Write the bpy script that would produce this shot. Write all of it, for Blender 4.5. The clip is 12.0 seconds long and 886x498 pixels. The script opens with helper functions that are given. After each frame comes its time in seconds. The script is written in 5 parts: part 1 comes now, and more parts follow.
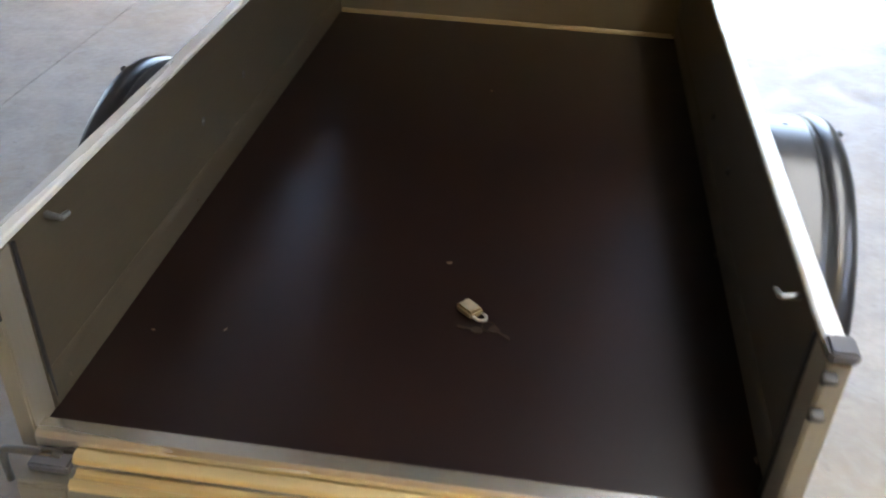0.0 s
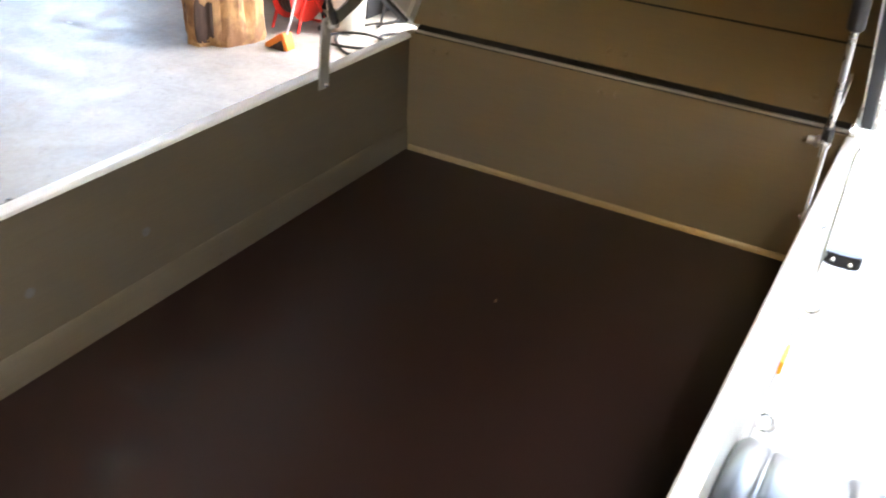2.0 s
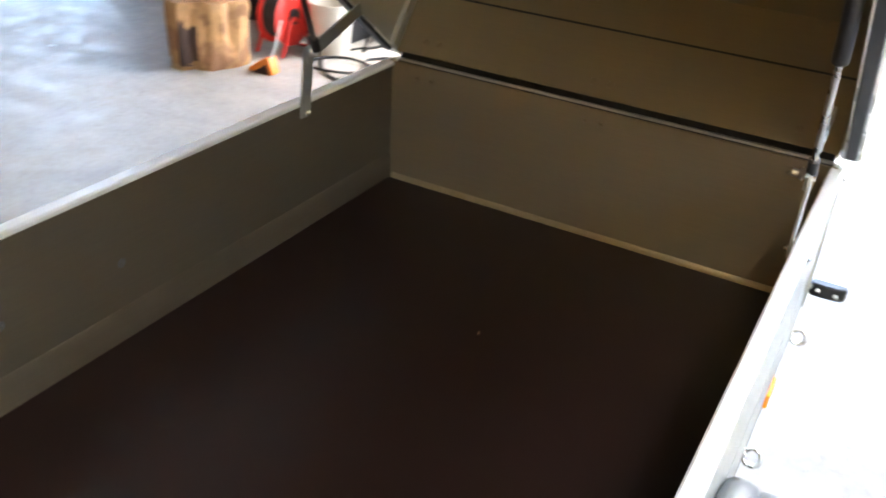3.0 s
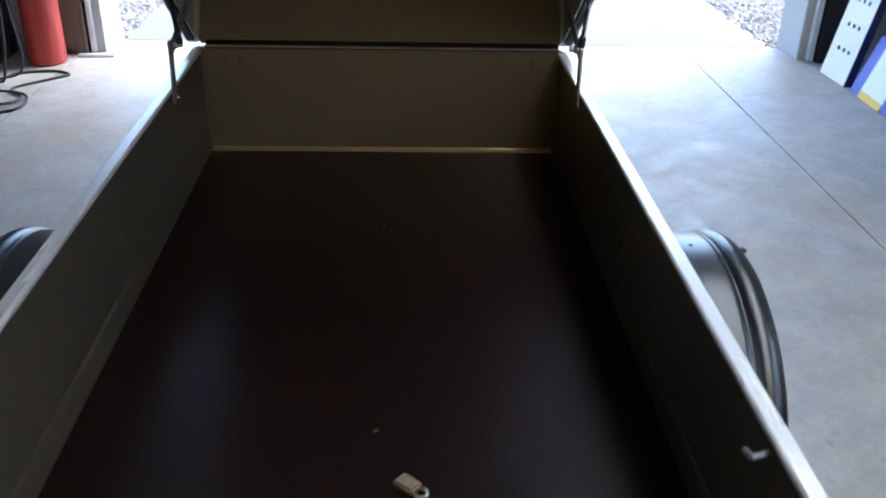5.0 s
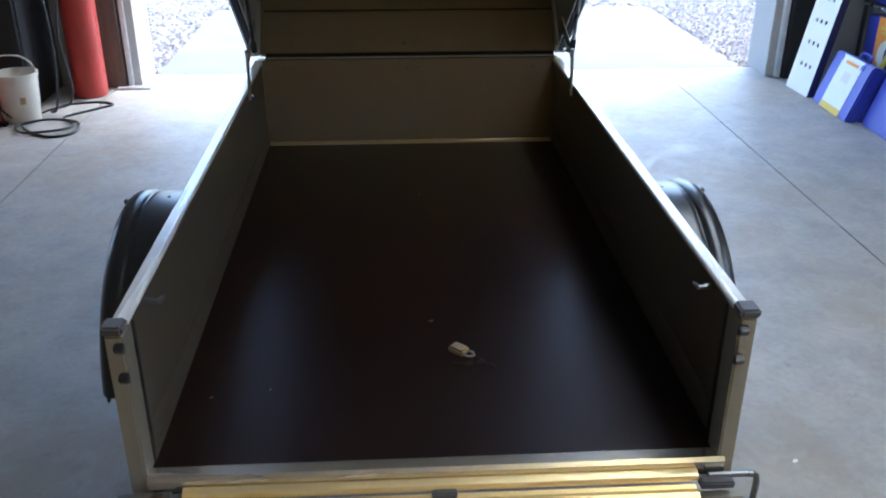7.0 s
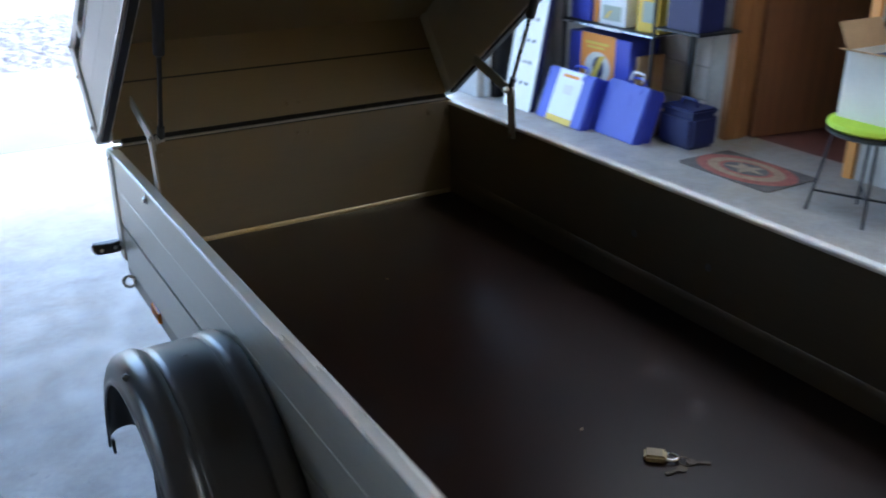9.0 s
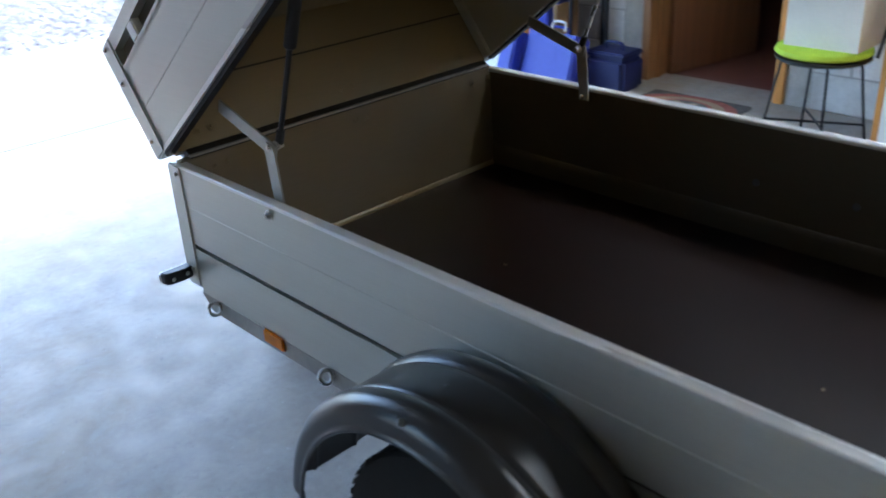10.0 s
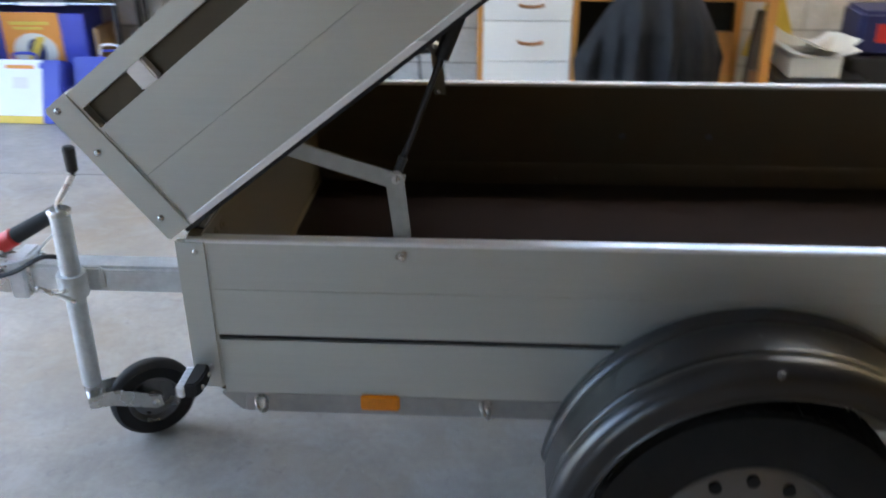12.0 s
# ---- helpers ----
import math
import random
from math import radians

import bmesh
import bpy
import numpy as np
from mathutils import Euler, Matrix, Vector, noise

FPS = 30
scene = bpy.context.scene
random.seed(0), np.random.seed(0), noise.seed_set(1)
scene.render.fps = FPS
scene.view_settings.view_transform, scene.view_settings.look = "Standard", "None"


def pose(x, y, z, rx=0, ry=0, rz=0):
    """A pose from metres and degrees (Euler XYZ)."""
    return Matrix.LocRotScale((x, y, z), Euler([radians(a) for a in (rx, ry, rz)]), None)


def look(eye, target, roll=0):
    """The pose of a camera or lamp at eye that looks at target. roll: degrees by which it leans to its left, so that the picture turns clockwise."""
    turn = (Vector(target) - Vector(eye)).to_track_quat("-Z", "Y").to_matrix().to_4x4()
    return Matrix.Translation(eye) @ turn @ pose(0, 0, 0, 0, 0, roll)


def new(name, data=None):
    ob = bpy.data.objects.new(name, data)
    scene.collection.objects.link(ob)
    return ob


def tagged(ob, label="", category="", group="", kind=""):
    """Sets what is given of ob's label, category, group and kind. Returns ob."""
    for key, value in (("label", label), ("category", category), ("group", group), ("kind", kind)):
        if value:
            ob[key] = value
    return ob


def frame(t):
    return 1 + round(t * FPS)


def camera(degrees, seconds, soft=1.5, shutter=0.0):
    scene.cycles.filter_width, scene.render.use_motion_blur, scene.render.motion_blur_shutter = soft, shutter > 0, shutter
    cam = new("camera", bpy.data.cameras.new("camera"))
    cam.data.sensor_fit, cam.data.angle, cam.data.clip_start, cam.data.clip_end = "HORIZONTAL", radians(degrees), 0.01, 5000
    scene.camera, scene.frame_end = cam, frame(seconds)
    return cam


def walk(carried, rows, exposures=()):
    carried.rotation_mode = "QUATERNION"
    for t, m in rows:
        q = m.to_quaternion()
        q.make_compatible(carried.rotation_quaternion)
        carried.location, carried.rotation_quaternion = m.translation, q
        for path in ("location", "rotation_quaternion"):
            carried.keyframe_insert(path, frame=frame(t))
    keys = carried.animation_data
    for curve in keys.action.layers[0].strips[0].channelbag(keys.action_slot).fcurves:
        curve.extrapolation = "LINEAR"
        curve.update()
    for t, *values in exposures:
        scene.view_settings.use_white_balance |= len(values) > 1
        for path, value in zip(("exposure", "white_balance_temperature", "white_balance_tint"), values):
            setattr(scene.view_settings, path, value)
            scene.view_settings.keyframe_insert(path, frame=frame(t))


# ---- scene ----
cam = camera(52.8, 12.0, soft=1.8, shutter=0.5)
PATH = [
    (0, (0.151, -0.824, 1.47), (-0.048, 0.823, 0.353), 2.3),
    (0.5, (0.249, -0.59, 1.472), (-0.179, 0.983, 0.314), 1.9),
    (1, (0.478, -0.359, 1.465), (-0.292, 1.1, 0.334), 2.6),
    (1.5, (0.542, -0.193, 1.454), (-0.405, 1.175, 0.345), 1.1),
    (2, (0.584, -0.017, 1.488), (-0.23, 1.5, 0.469), 3.8),
    (2.5, (0.655, 0.073, 1.494), (-0.25, 1.536, 0.474), 4.7),
    (3, (0.575, 0.012, 1.492), (-0.226, 1.564, 0.517), 4.4),
    (3.5, (0.354, -0.149, 1.484), (0.059, 1.563, 0.494), 4.4),
    (3.7, (0.331, -0.201, 1.5), (0.121, 1.544, 0.545), 4.5),
    (5.3, (-0.013, -0.774, 1.525), (0.12, 0.987, 0.586), 1.4),
    (5.5, (-0.03, -0.822, 1.525), (0.115, 0.938, 0.587), 1.5),
    (6, (-0.006, -1.053, 1.527), (0.097, 0.715, 0.597), 1.1),
    (6.5, (-0.009, -1.244, 1.544), (0.029, 0.534, 0.629), 0.2),
    (6.7, (-0.018, -1.264, 1.554), (0.035, 0.527, 0.664), -0.1),
    (8.3, (-0.633, -0.954, 1.548), (-0.116, 0.814, 0.768), 1.1),
    (8.5, (-0.704, -0.794, 1.525), (-0.125, 0.949, 0.735), -0.7),
    (9, (-0.945, -0.56, 1.502), (0.005, 1.016, 0.719), -0.15),
    (9.5, (-1.239, -0.346, 1.53), (-0.133, 1.106, 0.711), -1.2),
    (10, (-1.402, -0.006, 1.509), (-0.176, 1.313, 0.638), -3.2),
    (10.5, (-1.628, 0.279, 1.495), (-0.124, 1.275, 0.631), -0.9),
    (11, (-1.76, 0.596, 1.487), (-0.039, 1.27, 0.725), 0.6),
    (11.5, (-1.816, 0.95, 1.492), (-0.039, 1.418, 0.703), 0.6),
    (12, (-1.917, 1.268, 1.505), (-0.125, 1.386, 0.625), -0.4),
]
walk(cam, [(t, look(eye, target, roll)) for t, eye, target, roll in PATH], [(0, 3.85, 6200, 8), (0.5, 4.65, 6500, 9), (1.0, 5.0, 6700, 9), (1.5, 5.1, 6700, 9), (2.0, 4.9, 6650, 9), (2.5, 4.55, 6550, 8), (3.0, 4.45, 6500, 8), (3.5, 3.8, 6200, 8), (3.8, 3.6, 6050, 7), (5.3, 3.05, 5300, 5), (6.5, 3.05, 5300, 5), (8.5, 3.2, 5300, 4), (9.0, 3.2, 5300, 4), (9.5, 3.3, 5350, 4), (10, 3.25, 5400, 4), (10.5, 3.25, 5650, 5), (11, 3.65, 6050, 6), (11.5, 3.65, 6050, 6), (12, 3.4, 6050, 7)])

# ---- world, sun and lamps ----
world = bpy.data.worlds.new("World")
scene.world = world
world.use_nodes = True
wn = world.node_tree.nodes
sky = wn.new("ShaderNodeTexSky")
sky.sky_type = 'NISHITA'
sky.sun_disc = False
sky.sun_elevation = radians(62)
sky.sun_rotation = radians(62)
sky.air_density = 1.0
sky.dust_density = 3.0
world.node_tree.links.new(sky.outputs[0], wn["Background"].inputs[0])
wn["Background"].inputs[1].default_value = 0.15

sun_data = bpy.data.lights.new("sun", 'SUN')
sun_data.energy = 0.5
sun_data.angle = radians(30)
sun_data.color = (1.0, 0.95, 0.88)
sun = new("sun", sun_data)
sun.matrix_world = look((5.9, 3.1, 12.5), (0, 0, 0))


# ---- materials ----
def material(name, base=(0.5, 0.5, 0.5), rough=0.5, metal=0.0, spec=0.5, var=0.15, scale=6.0, fine=60.0,
             bump=0.0, bump_scale=80.0, stretch=None, rough_var=0.0, tint=None, random_obj=0.0, emit=None, coat=0.0,
             stain=None, stain_scale=1.5, stain_amount=0.5, stain_band=(0.42, 0.88), island=0.0, world_space=False, clear=0.0):
    m = bpy.data.materials.new(name)
    m.use_nodes = True
    nt = m.node_tree
    n, l = nt.nodes, nt.links
    b = n["Principled BSDF"]
    b.inputs["Metallic"].default_value = metal
    b.inputs["Roughness"].default_value = rough
    b.inputs["Specular IOR Level"].default_value = spec
    b.inputs["Coat Weight"].default_value = coat
    b.inputs["Transmission Weight"].default_value = clear
    place = n.new("ShaderNodeNewGeometry").outputs["Position"] if world_space else n.new("ShaderNodeTexCoord").outputs["Object"]
    mp = n.new("ShaderNodeMapping")
    l.new(place, mp.inputs[0])
    if stretch:
        mp.inputs["Scale"].default_value = stretch
    n1 = n.new("ShaderNodeTexNoise")
    n1.inputs["Scale"].default_value = scale
    n1.inputs["Detail"].default_value = 6
    l.new(mp.outputs[0], n1.inputs["Vector"])
    n2 = n.new("ShaderNodeTexNoise")
    n2.inputs["Scale"].default_value = fine
    n2.inputs["Detail"].default_value = 4
    l.new(mp.outputs[0], n2.inputs["Vector"])
    mixn = n.new("ShaderNodeMath")
    mixn.operation = 'MULTIPLY_ADD'
    l.new(n1.outputs[0], mixn.inputs[0])
    mixn.inputs[1].default_value = 0.65
    half = n.new("ShaderNodeMath")
    half.operation = 'MULTIPLY'
    half.inputs[1].default_value = 0.35
    l.new(n2.outputs[0], half.inputs[0])
    l.new(half.outputs[0], mixn.inputs[2])
    ramp = n.new("ShaderNodeValToRGB")
    lo = [max(0, c * (1 - var)) for c in base]
    hi = [min(1, c * (1 + var)) for c in base]
    if tint:
        hi = [h * t for h, t in zip(hi, tint)]
    ramp.color_ramp.elements[0].position = 0.32
    ramp.color_ramp.elements[1].position = 0.68
    ramp.color_ramp.elements[0].color = (*lo, 1)
    ramp.color_ramp.elements[1].color = (*hi, 1)
    l.new(mixn.outputs[0], ramp.inputs[0])
    col = ramp.outputs[0]
    if stain:
        n3 = n.new("ShaderNodeTexNoise")
        n3.inputs["Scale"].default_value = stain_scale
        n3.inputs["Detail"].default_value = 8
        n3.inputs["Distortion"].default_value = 0.2
        l.new(place, n3.inputs["Vector"])
        r3 = n.new("ShaderNodeValToRGB")
        r3.color_ramp.elements[0].position = stain_band[0]
        r3.color_ramp.elements[1].position = stain_band[1]
        r3.color_ramp.elements[1].color = (stain_amount,) * 3 + (1,)
        r3.color_ramp.elements[0].color = (0, 0, 0, 1)
        l.new(n3.outputs[0], r3.inputs[0])
        mx = n.new("ShaderNodeMix")
        mx.data_type = 'RGBA'
        l.new(r3.outputs[0], mx.inputs[0])
        l.new(col, mx.inputs[6])
        mx.inputs[7].default_value = (*stain, 1)
        col = mx.outputs[2]
    if random_obj or island:
        src = n.new("ShaderNodeObjectInfo").outputs["Random"] if random_obj else n.new("ShaderNodeNewGeometry").outputs["Random Per Island"]
        amount = random_obj or island
        mr = n.new("ShaderNodeMapRange")
        mr.inputs["To Min"].default_value = 1 - amount
        mr.inputs["To Max"].default_value = 1 + amount
        l.new(src, mr.inputs[0])
        hsv = n.new("ShaderNodeHueSaturation")
        l.new(mr.outputs[0], hsv.inputs["Value"])
        l.new(col, hsv.inputs["Color"])
        col = hsv.outputs[0]
    l.new(col, b.inputs["Base Color"])
    if rough_var:
        mr = n.new("ShaderNodeMapRange")
        mr.inputs["From Min"].default_value = 0.3
        mr.inputs["From Max"].default_value = 0.7
        mr.inputs["To Min"].default_value = max(0.02, rough - rough_var)
        mr.inputs["To Max"].default_value = min(1, rough + rough_var)
        l.new(n1.outputs[0], mr.inputs[0])
        l.new(mr.outputs[0], b.inputs["Roughness"])
    if bump:
        nb = n.new("ShaderNodeTexNoise")
        nb.inputs["Scale"].default_value = bump_scale
        nb.inputs["Detail"].default_value = 5
        l.new(mp.outputs[0], nb.inputs["Vector"])
        bp = n.new("ShaderNodeBump")
        bp.inputs["Strength"].default_value = bump
        bp.inputs["Distance"].default_value = 0.004
        l.new(nb.outputs[0], bp.inputs["Height"])
        l.new(bp.outputs[0], b.inputs["Normal"])
    if emit:
        b.inputs["Emission Color"].default_value = (*emit[:3], 1)
        b.inputs["Emission Strength"].default_value = emit[3]
    return m


def worn(m, low, high):
    """Trowel-polished patches beside rough ones, with pale scuffs and fine dark pits."""
    n, l = m.node_tree.nodes, m.node_tree.links
    b = n["Principled BSDF"]
    tc = n.new("ShaderNodeTexCoord")
    a = n.new("ShaderNodeTexNoise")
    a.inputs["Scale"].default_value = 7.0
    a.inputs["Detail"].default_value = 12
    a.inputs["Roughness"].default_value = 0.74
    a.inputs["Distortion"].default_value = 0.15
    l.new(tc.outputs["Object"], a.inputs["Vector"])
    mr = n.new("ShaderNodeMapRange")
    mr.inputs["From Min"].default_value = 0.38
    mr.inputs["From Max"].default_value = 0.56
    mr.inputs["To Min"].default_value = low
    mr.inputs["To Max"].default_value = high
    l.new(a.outputs[0], mr.inputs[0])
    l.new(mr.outputs[0], b.inputs["Roughness"])
    col = b.inputs["Base Color"].links[0].from_socket
    for scale, lo, hi, colour, amount in ((3.2, 0.50, 0.72, (0.27, 0.262, 0.25, 1), 0.6), (7.0, 0.48, 0.72, (0.46, 0.46, 0.455, 1), 0.45), (16.0, 0.62, 0.74, (0.16, 0.15, 0.14, 1), 0.45), (34.0, 0.60, 0.70, (0.24, 0.235, 0.225, 1), 0.5), (70.0, 0.66, 0.74, (0.62, 0.61, 0.59, 1), 0.6)):
        p = n.new("ShaderNodeTexNoise")
        p.inputs["Scale"].default_value = scale
        p.inputs["Detail"].default_value = 10
        p.inputs["Roughness"].default_value = 0.62
        p.inputs["Distortion"].default_value = 0.6
        l.new(tc.outputs["Object"], p.inputs["Vector"])
        q = n.new("ShaderNodeMapRange")
        q.inputs["From Min"].default_value = lo
        q.inputs["From Max"].default_value = hi
        q.inputs["To Max"].default_value = amount
        l.new(p.outputs[0], q.inputs[0])
        mx = n.new("ShaderNodeMix")
        mx.data_type = 'RGBA'
        l.new(q.outputs[0], mx.inputs[0])
        l.new(col, mx.inputs[6])
        mx.inputs[7].default_value = colour
        col = mx.outputs[2]
    l.new(col, b.inputs["Base Color"])


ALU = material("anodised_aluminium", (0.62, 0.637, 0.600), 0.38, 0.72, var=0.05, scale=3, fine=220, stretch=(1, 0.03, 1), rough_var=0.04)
ALU_SHADED = material("shade_darkened_aluminium", (0.120, 0.100, 0.068), 0.46, 0.45, var=0.08, scale=2.5, fine=200, stretch=(1, 0.06, 1), rough_var=0.05)
ALU_IN = material("warm_shaded_aluminium_sheet", (0.250, 0.212, 0.142), 0.46, 0.65, var=0.06, scale=2.5, fine=260, stretch=(0.05, 1, 1), bump=0.04, bump_scale=420, rough_var=0.06)
ALU_TAIL = material("warm_reflection_aluminium", (0.88, 0.71, 0.37), 0.36, 0.78, var=0.08, scale=6, fine=120, stretch=(0.05, 1, 1), rough_var=0.06)
ALU_RIM = material("sky_sheen_aluminium_profile", (0.93, 0.94, 0.94), 0.30, 0.35, var=0.06, scale=8, fine=150, stretch=(1, 0.05, 1), rough_var=0.08)
FOOTSTRIP = material("polished_fold_with_warm_glint", (0.36, 0.30, 0.19), 0.38, 0.7, var=0.1, scale=9, fine=150, stretch=(0.08, 1, 1), rough_var=0.06)
POST = material("bronze_grey_post", (0.36, 0.335, 0.27), 0.42, 0.6, var=0.08, scale=4, fine=150, stretch=(1, 1, 0.05), rough_var=0.05)
ALU_SILL = material("polished_aluminium_sill", (0.80, 0.78, 0.72), 0.24, 0.95, var=0.12, scale=9, fine=150, stretch=(0.08, 1, 1), rough_var=0.08)
CAP = material("grey_plastic_cap", (0.10, 0.10, 0.11), 0.5, var=0.1, bump=0.05)
DULLSTEEL = material("dull_grey_steel", (0.20, 0.205, 0.21), 0.34, 0.8, var=0.2, scale=20, rough_var=0.1)
GALV = material("galvanised_steel", (0.70, 0.73, 0.75), 0.40, 0.4, var=0.16, scale=18, fine=70, rough_var=0.12, bump=0.04)
STRAP = material("galvanised_strap", (0.42, 0.44, 0.43), 0.40, 0.8, var=0.12, scale=18, fine=70, rough_var=0.1)
ZINC = material("zinc_plated_steel", (0.62, 0.62, 0.60), 0.28, 0.95, var=0.1, scale=30, rough_var=0.08)
CHASSIS = material("dusty_steel_channel", (0.40, 0.395, 0.38), 0.5, 0.6, var=0.15, scale=8, rough_var=0.1)
PLY = material("phenolic_plywood", (0.0120, 0.0053, 0.0042), 0.33, 0.0, spec=0.46, var=0.06, scale=2.2, fine=140)
FENDER = material("black_moulded_plastic", (0.011, 0.011, 0.012), 0.30, 0.0, spec=0.85, var=0.15, scale=4, fine=40)
BLACK = material("black_painted_steel", (0.018, 0.018, 0.02), 0.42, 0.0, var=0.2, rough_var=0.05)
RUBBER = material("black_rubber", (0.011, 0.011, 0.011), 0.8, var=0.25, scale=15, bump=0.1)
SEAL = material("black_rubber_seal", (0.012, 0.012, 0.014), 0.5, var=0.2)
RIMPAINT = material("dusty_grey_wheel_paint", (0.20, 0.19, 0.18), 0.4, 0.6, var=0.1, rough_var=0.1)
AMBER = material("amber_reflector", (0.88, 0.31, 0.010), 0.22, 0.0, var=0.12, scale=30, fine=200, coat=0.4)
LENS = material("white_lamp_lens", (0.80, 0.82, 0.84), 0.22, var=0.06, scale=40, coat=0.3)
REDP = material("red_plastic", (0.6, 0.03, 0.02), 0.4, var=0.1)
CONC = material("workshop_concrete", (0.365, 0.342, 0.305), 0.45, 0.0, spec=0.45, var=0.20, scale=5.0, fine=42, tint=(1.0, 0.99, 0.97), bump=0.04, bump_scale=45, stain=(0.33, 0.275, 0.20), stain_scale=1.1, stain_amount=0.85, stain_band=(0.45, 0.66))
worn(CONC, 0.38, 0.62)
DRIVE = material("driveway_concrete", (0.150, 0.152, 0.137), 0.8, var=0.14, scale=1.5, fine=50, bump=0.2, bump_scale=70, stain=(0.145, 0.145, 0.128), stain_scale=2.0)
JOINT = material("dirty_joint", (0.03, 0.028, 0.026), 0.9, var=0.3, scale=20)
GRAVELBED = material("gravel_bed", (0.21, 0.195, 0.185), 0.9, var=0.2, scale=5, fine=45, bump=0.8, bump_scale=40)
STONE = material("gravel_stone", (0.25, 0.228, 0.222), 0.8, var=0.15, scale=10, island=0.18)
BLOCK = material("concrete_block", (0.68, 0.66, 0.62), 0.85, var=0.16, scale=3, fine=45, bump=0.4, bump_scale=90, random_obj=0.05, stain=(0.33, 0.28, 0.21), stain_scale=2.2, stain_amount=0.75, stain_band=(0.46, 0.70), world_space=True)
MORTAR = material("mortar", (0.46, 0.44, 0.40), 0.9, var=0.15, scale=12, world_space=True, stain=(0.33, 0.28, 0.21), stain_scale=2.2, stain_amount=0.75, stain_band=(0.46, 0.70))
RENDER = material("grey_rendered_wall", (0.42, 0.41, 0.39), 0.85, var=0.08, scale=3, fine=70, bump=0.15)
WARMWALL = material("timber_lined_wall", (0.66, 0.42, 0.17), 0.6, var=0.18, scale=1.2, fine=30, stretch=(6, 6, 0.6), bump=0.1)
CEIL = material("dusty_grey_ceiling", (0.42, 0.405, 0.38), 0.8, var=0.08, scale=3)
WOOD = material("varnished_timber", (0.28, 0.13, 0.046), 0.42, var=0.25, scale=2, fine=30, stretch=(8, 8, 0.6), rough_var=0.06)
DOORWOOD = material("red_brown_door_veneer", (0.17, 0.075, 0.032), 0.42, var=0.25, scale=2, fine=30, stretch=(10, 10, 0.5), rough_var=0.06)
PINE = material("honey_pine", (0.62, 0.29, 0.07), 0.4, var=0.2, scale=3, fine=40, stretch=(8, 0.8, 8), rough_var=0.06)
PINE_V = material("honey_pine_upright", (0.62, 0.29, 0.07), 0.4, var=0.2, scale=3, fine=40, stretch=(8, 8, 0.8), rough_var=0.06)
OLDWOOD = material("weathered_timber", (0.11, 0.085, 0.065), 0.75, var=0.3, scale=3, fine=30, stretch=(8, 8, 0.7), bump=0.2)
WHITEP = material("white_laminate", (0.84, 0.83, 0.80), 0.4, var=0.03, scale=3)
WHITEM = material("white_powder_coat", (0.80, 0.78, 0.70), 0.4, var=0.04, scale=5)
HOLE = material("recess_shade", (0.015, 0.015, 0.015), 0.9, var=0.1)
BLUE = material("blue_plastic_case", (0.045, 0.06, 0.42), 0.42, var=0.1, scale=4, bump=0.05, bump_scale=300)
NAVY = material("navy_plastic_case", (0.016, 0.02, 0.09), 0.45, var=0.15, scale=4, bump=0.05)
LABELW = material("white_card_label", (0.80, 0.80, 0.78), 0.6, var=0.03)
LABELY = material("yellow_card_label", (0.72, 0.50, 0.06), 0.55, var=0.08)
LABELO = material("orange_card_label", (0.75, 0.28, 0.035), 0.55, var=0.08)
LABELG = material("grey_print", (0.38, 0.42, 0.34), 0.6, var=0.1)
CARD = material("brown_cardboard", (0.36, 0.23, 0.12), 0.85, var=0.12, scale=8, fine=80)
WHITECARD = material("white_cardboard", (0.70, 0.68, 0.62), 0.7, var=0.06, scale=5)
LIME = material("lime_green_cushion", (0.42, 0.60, 0.035), 0.7, var=0.12, scale=10, bump=0.2, bump_scale=200)
FABRIC = material("dark_jacket_fabric", (0.026, 0.029, 0.036), 0.62, var=0.3, scale=8, fine=150, bump=0.25, bump_scale=250)
REDPAINT = material("red_gas_bottle_paint", (0.38, 0.036, 0.025), 0.42, var=0.14, scale=5, rough_var=0.1, stain=(0.25, 0.05, 0.04), stain_scale=8)
BUCKET = material("off_white_bucket_plastic", (0.56, 0.53, 0.45), 0.45, var=0.08, scale=5, stain=(0.40, 0.36, 0.30), stain_scale=6)
LOG = material("sawn_log", (0.44, 0.25, 0.11), 0.85, var=0.4, scale=5, fine=40, stretch=(1.6, 1.6, 0.5), bump=0.6, bump_scale=18, stain=(0.22, 0.10, 0.05), stain_scale=9, stain_amount=0.8, stain_band=(0.46, 0.60))
LOGDARK = material("dark_split_bark", (0.050, 0.028, 0.02), 0.9, var=0.5, scale=8, fine=50, stretch=(1.6, 1.6, 0.5), bump=0.6, bump_scale=24)
LOGTOP = material("sawn_log_end", (0.46, 0.30, 0.15), 0.85, var=0.2, scale=8, fine=60, bump=0.3)
ORANGE = material("orange_plastic", (0.75, 0.20, 0.015), 0.4, var=0.1)
CABLE = material("black_cable", (0.015, 0.015, 0.016), 0.5, var=0.1)
BRASS = material("brass", (0.70, 0.50, 0.20), 0.32, 0.85, var=0.12, scale=30)
LOCKBRASS = material("dull_lock_brass", (0.40, 0.32, 0.19), 0.42, 0.6, var=0.14, scale=60)
SCRAP = material("dull_packing_flake", (0.29, 0.245, 0.17), 0.8, var=0.15)
KEYMETAL = material("tarnished_key_steel", (0.10, 0.085, 0.065), 0.42, 0.8, var=0.2, scale=40)
PAPER = material("pale_paper_flake", (0.72, 0.68, 0.60), 0.8, var=0.08)
MATBASE = material("doormat_base", (0.115, 0.10, 0.088), 0.95, var=0.3, scale=20, bump=0.5)
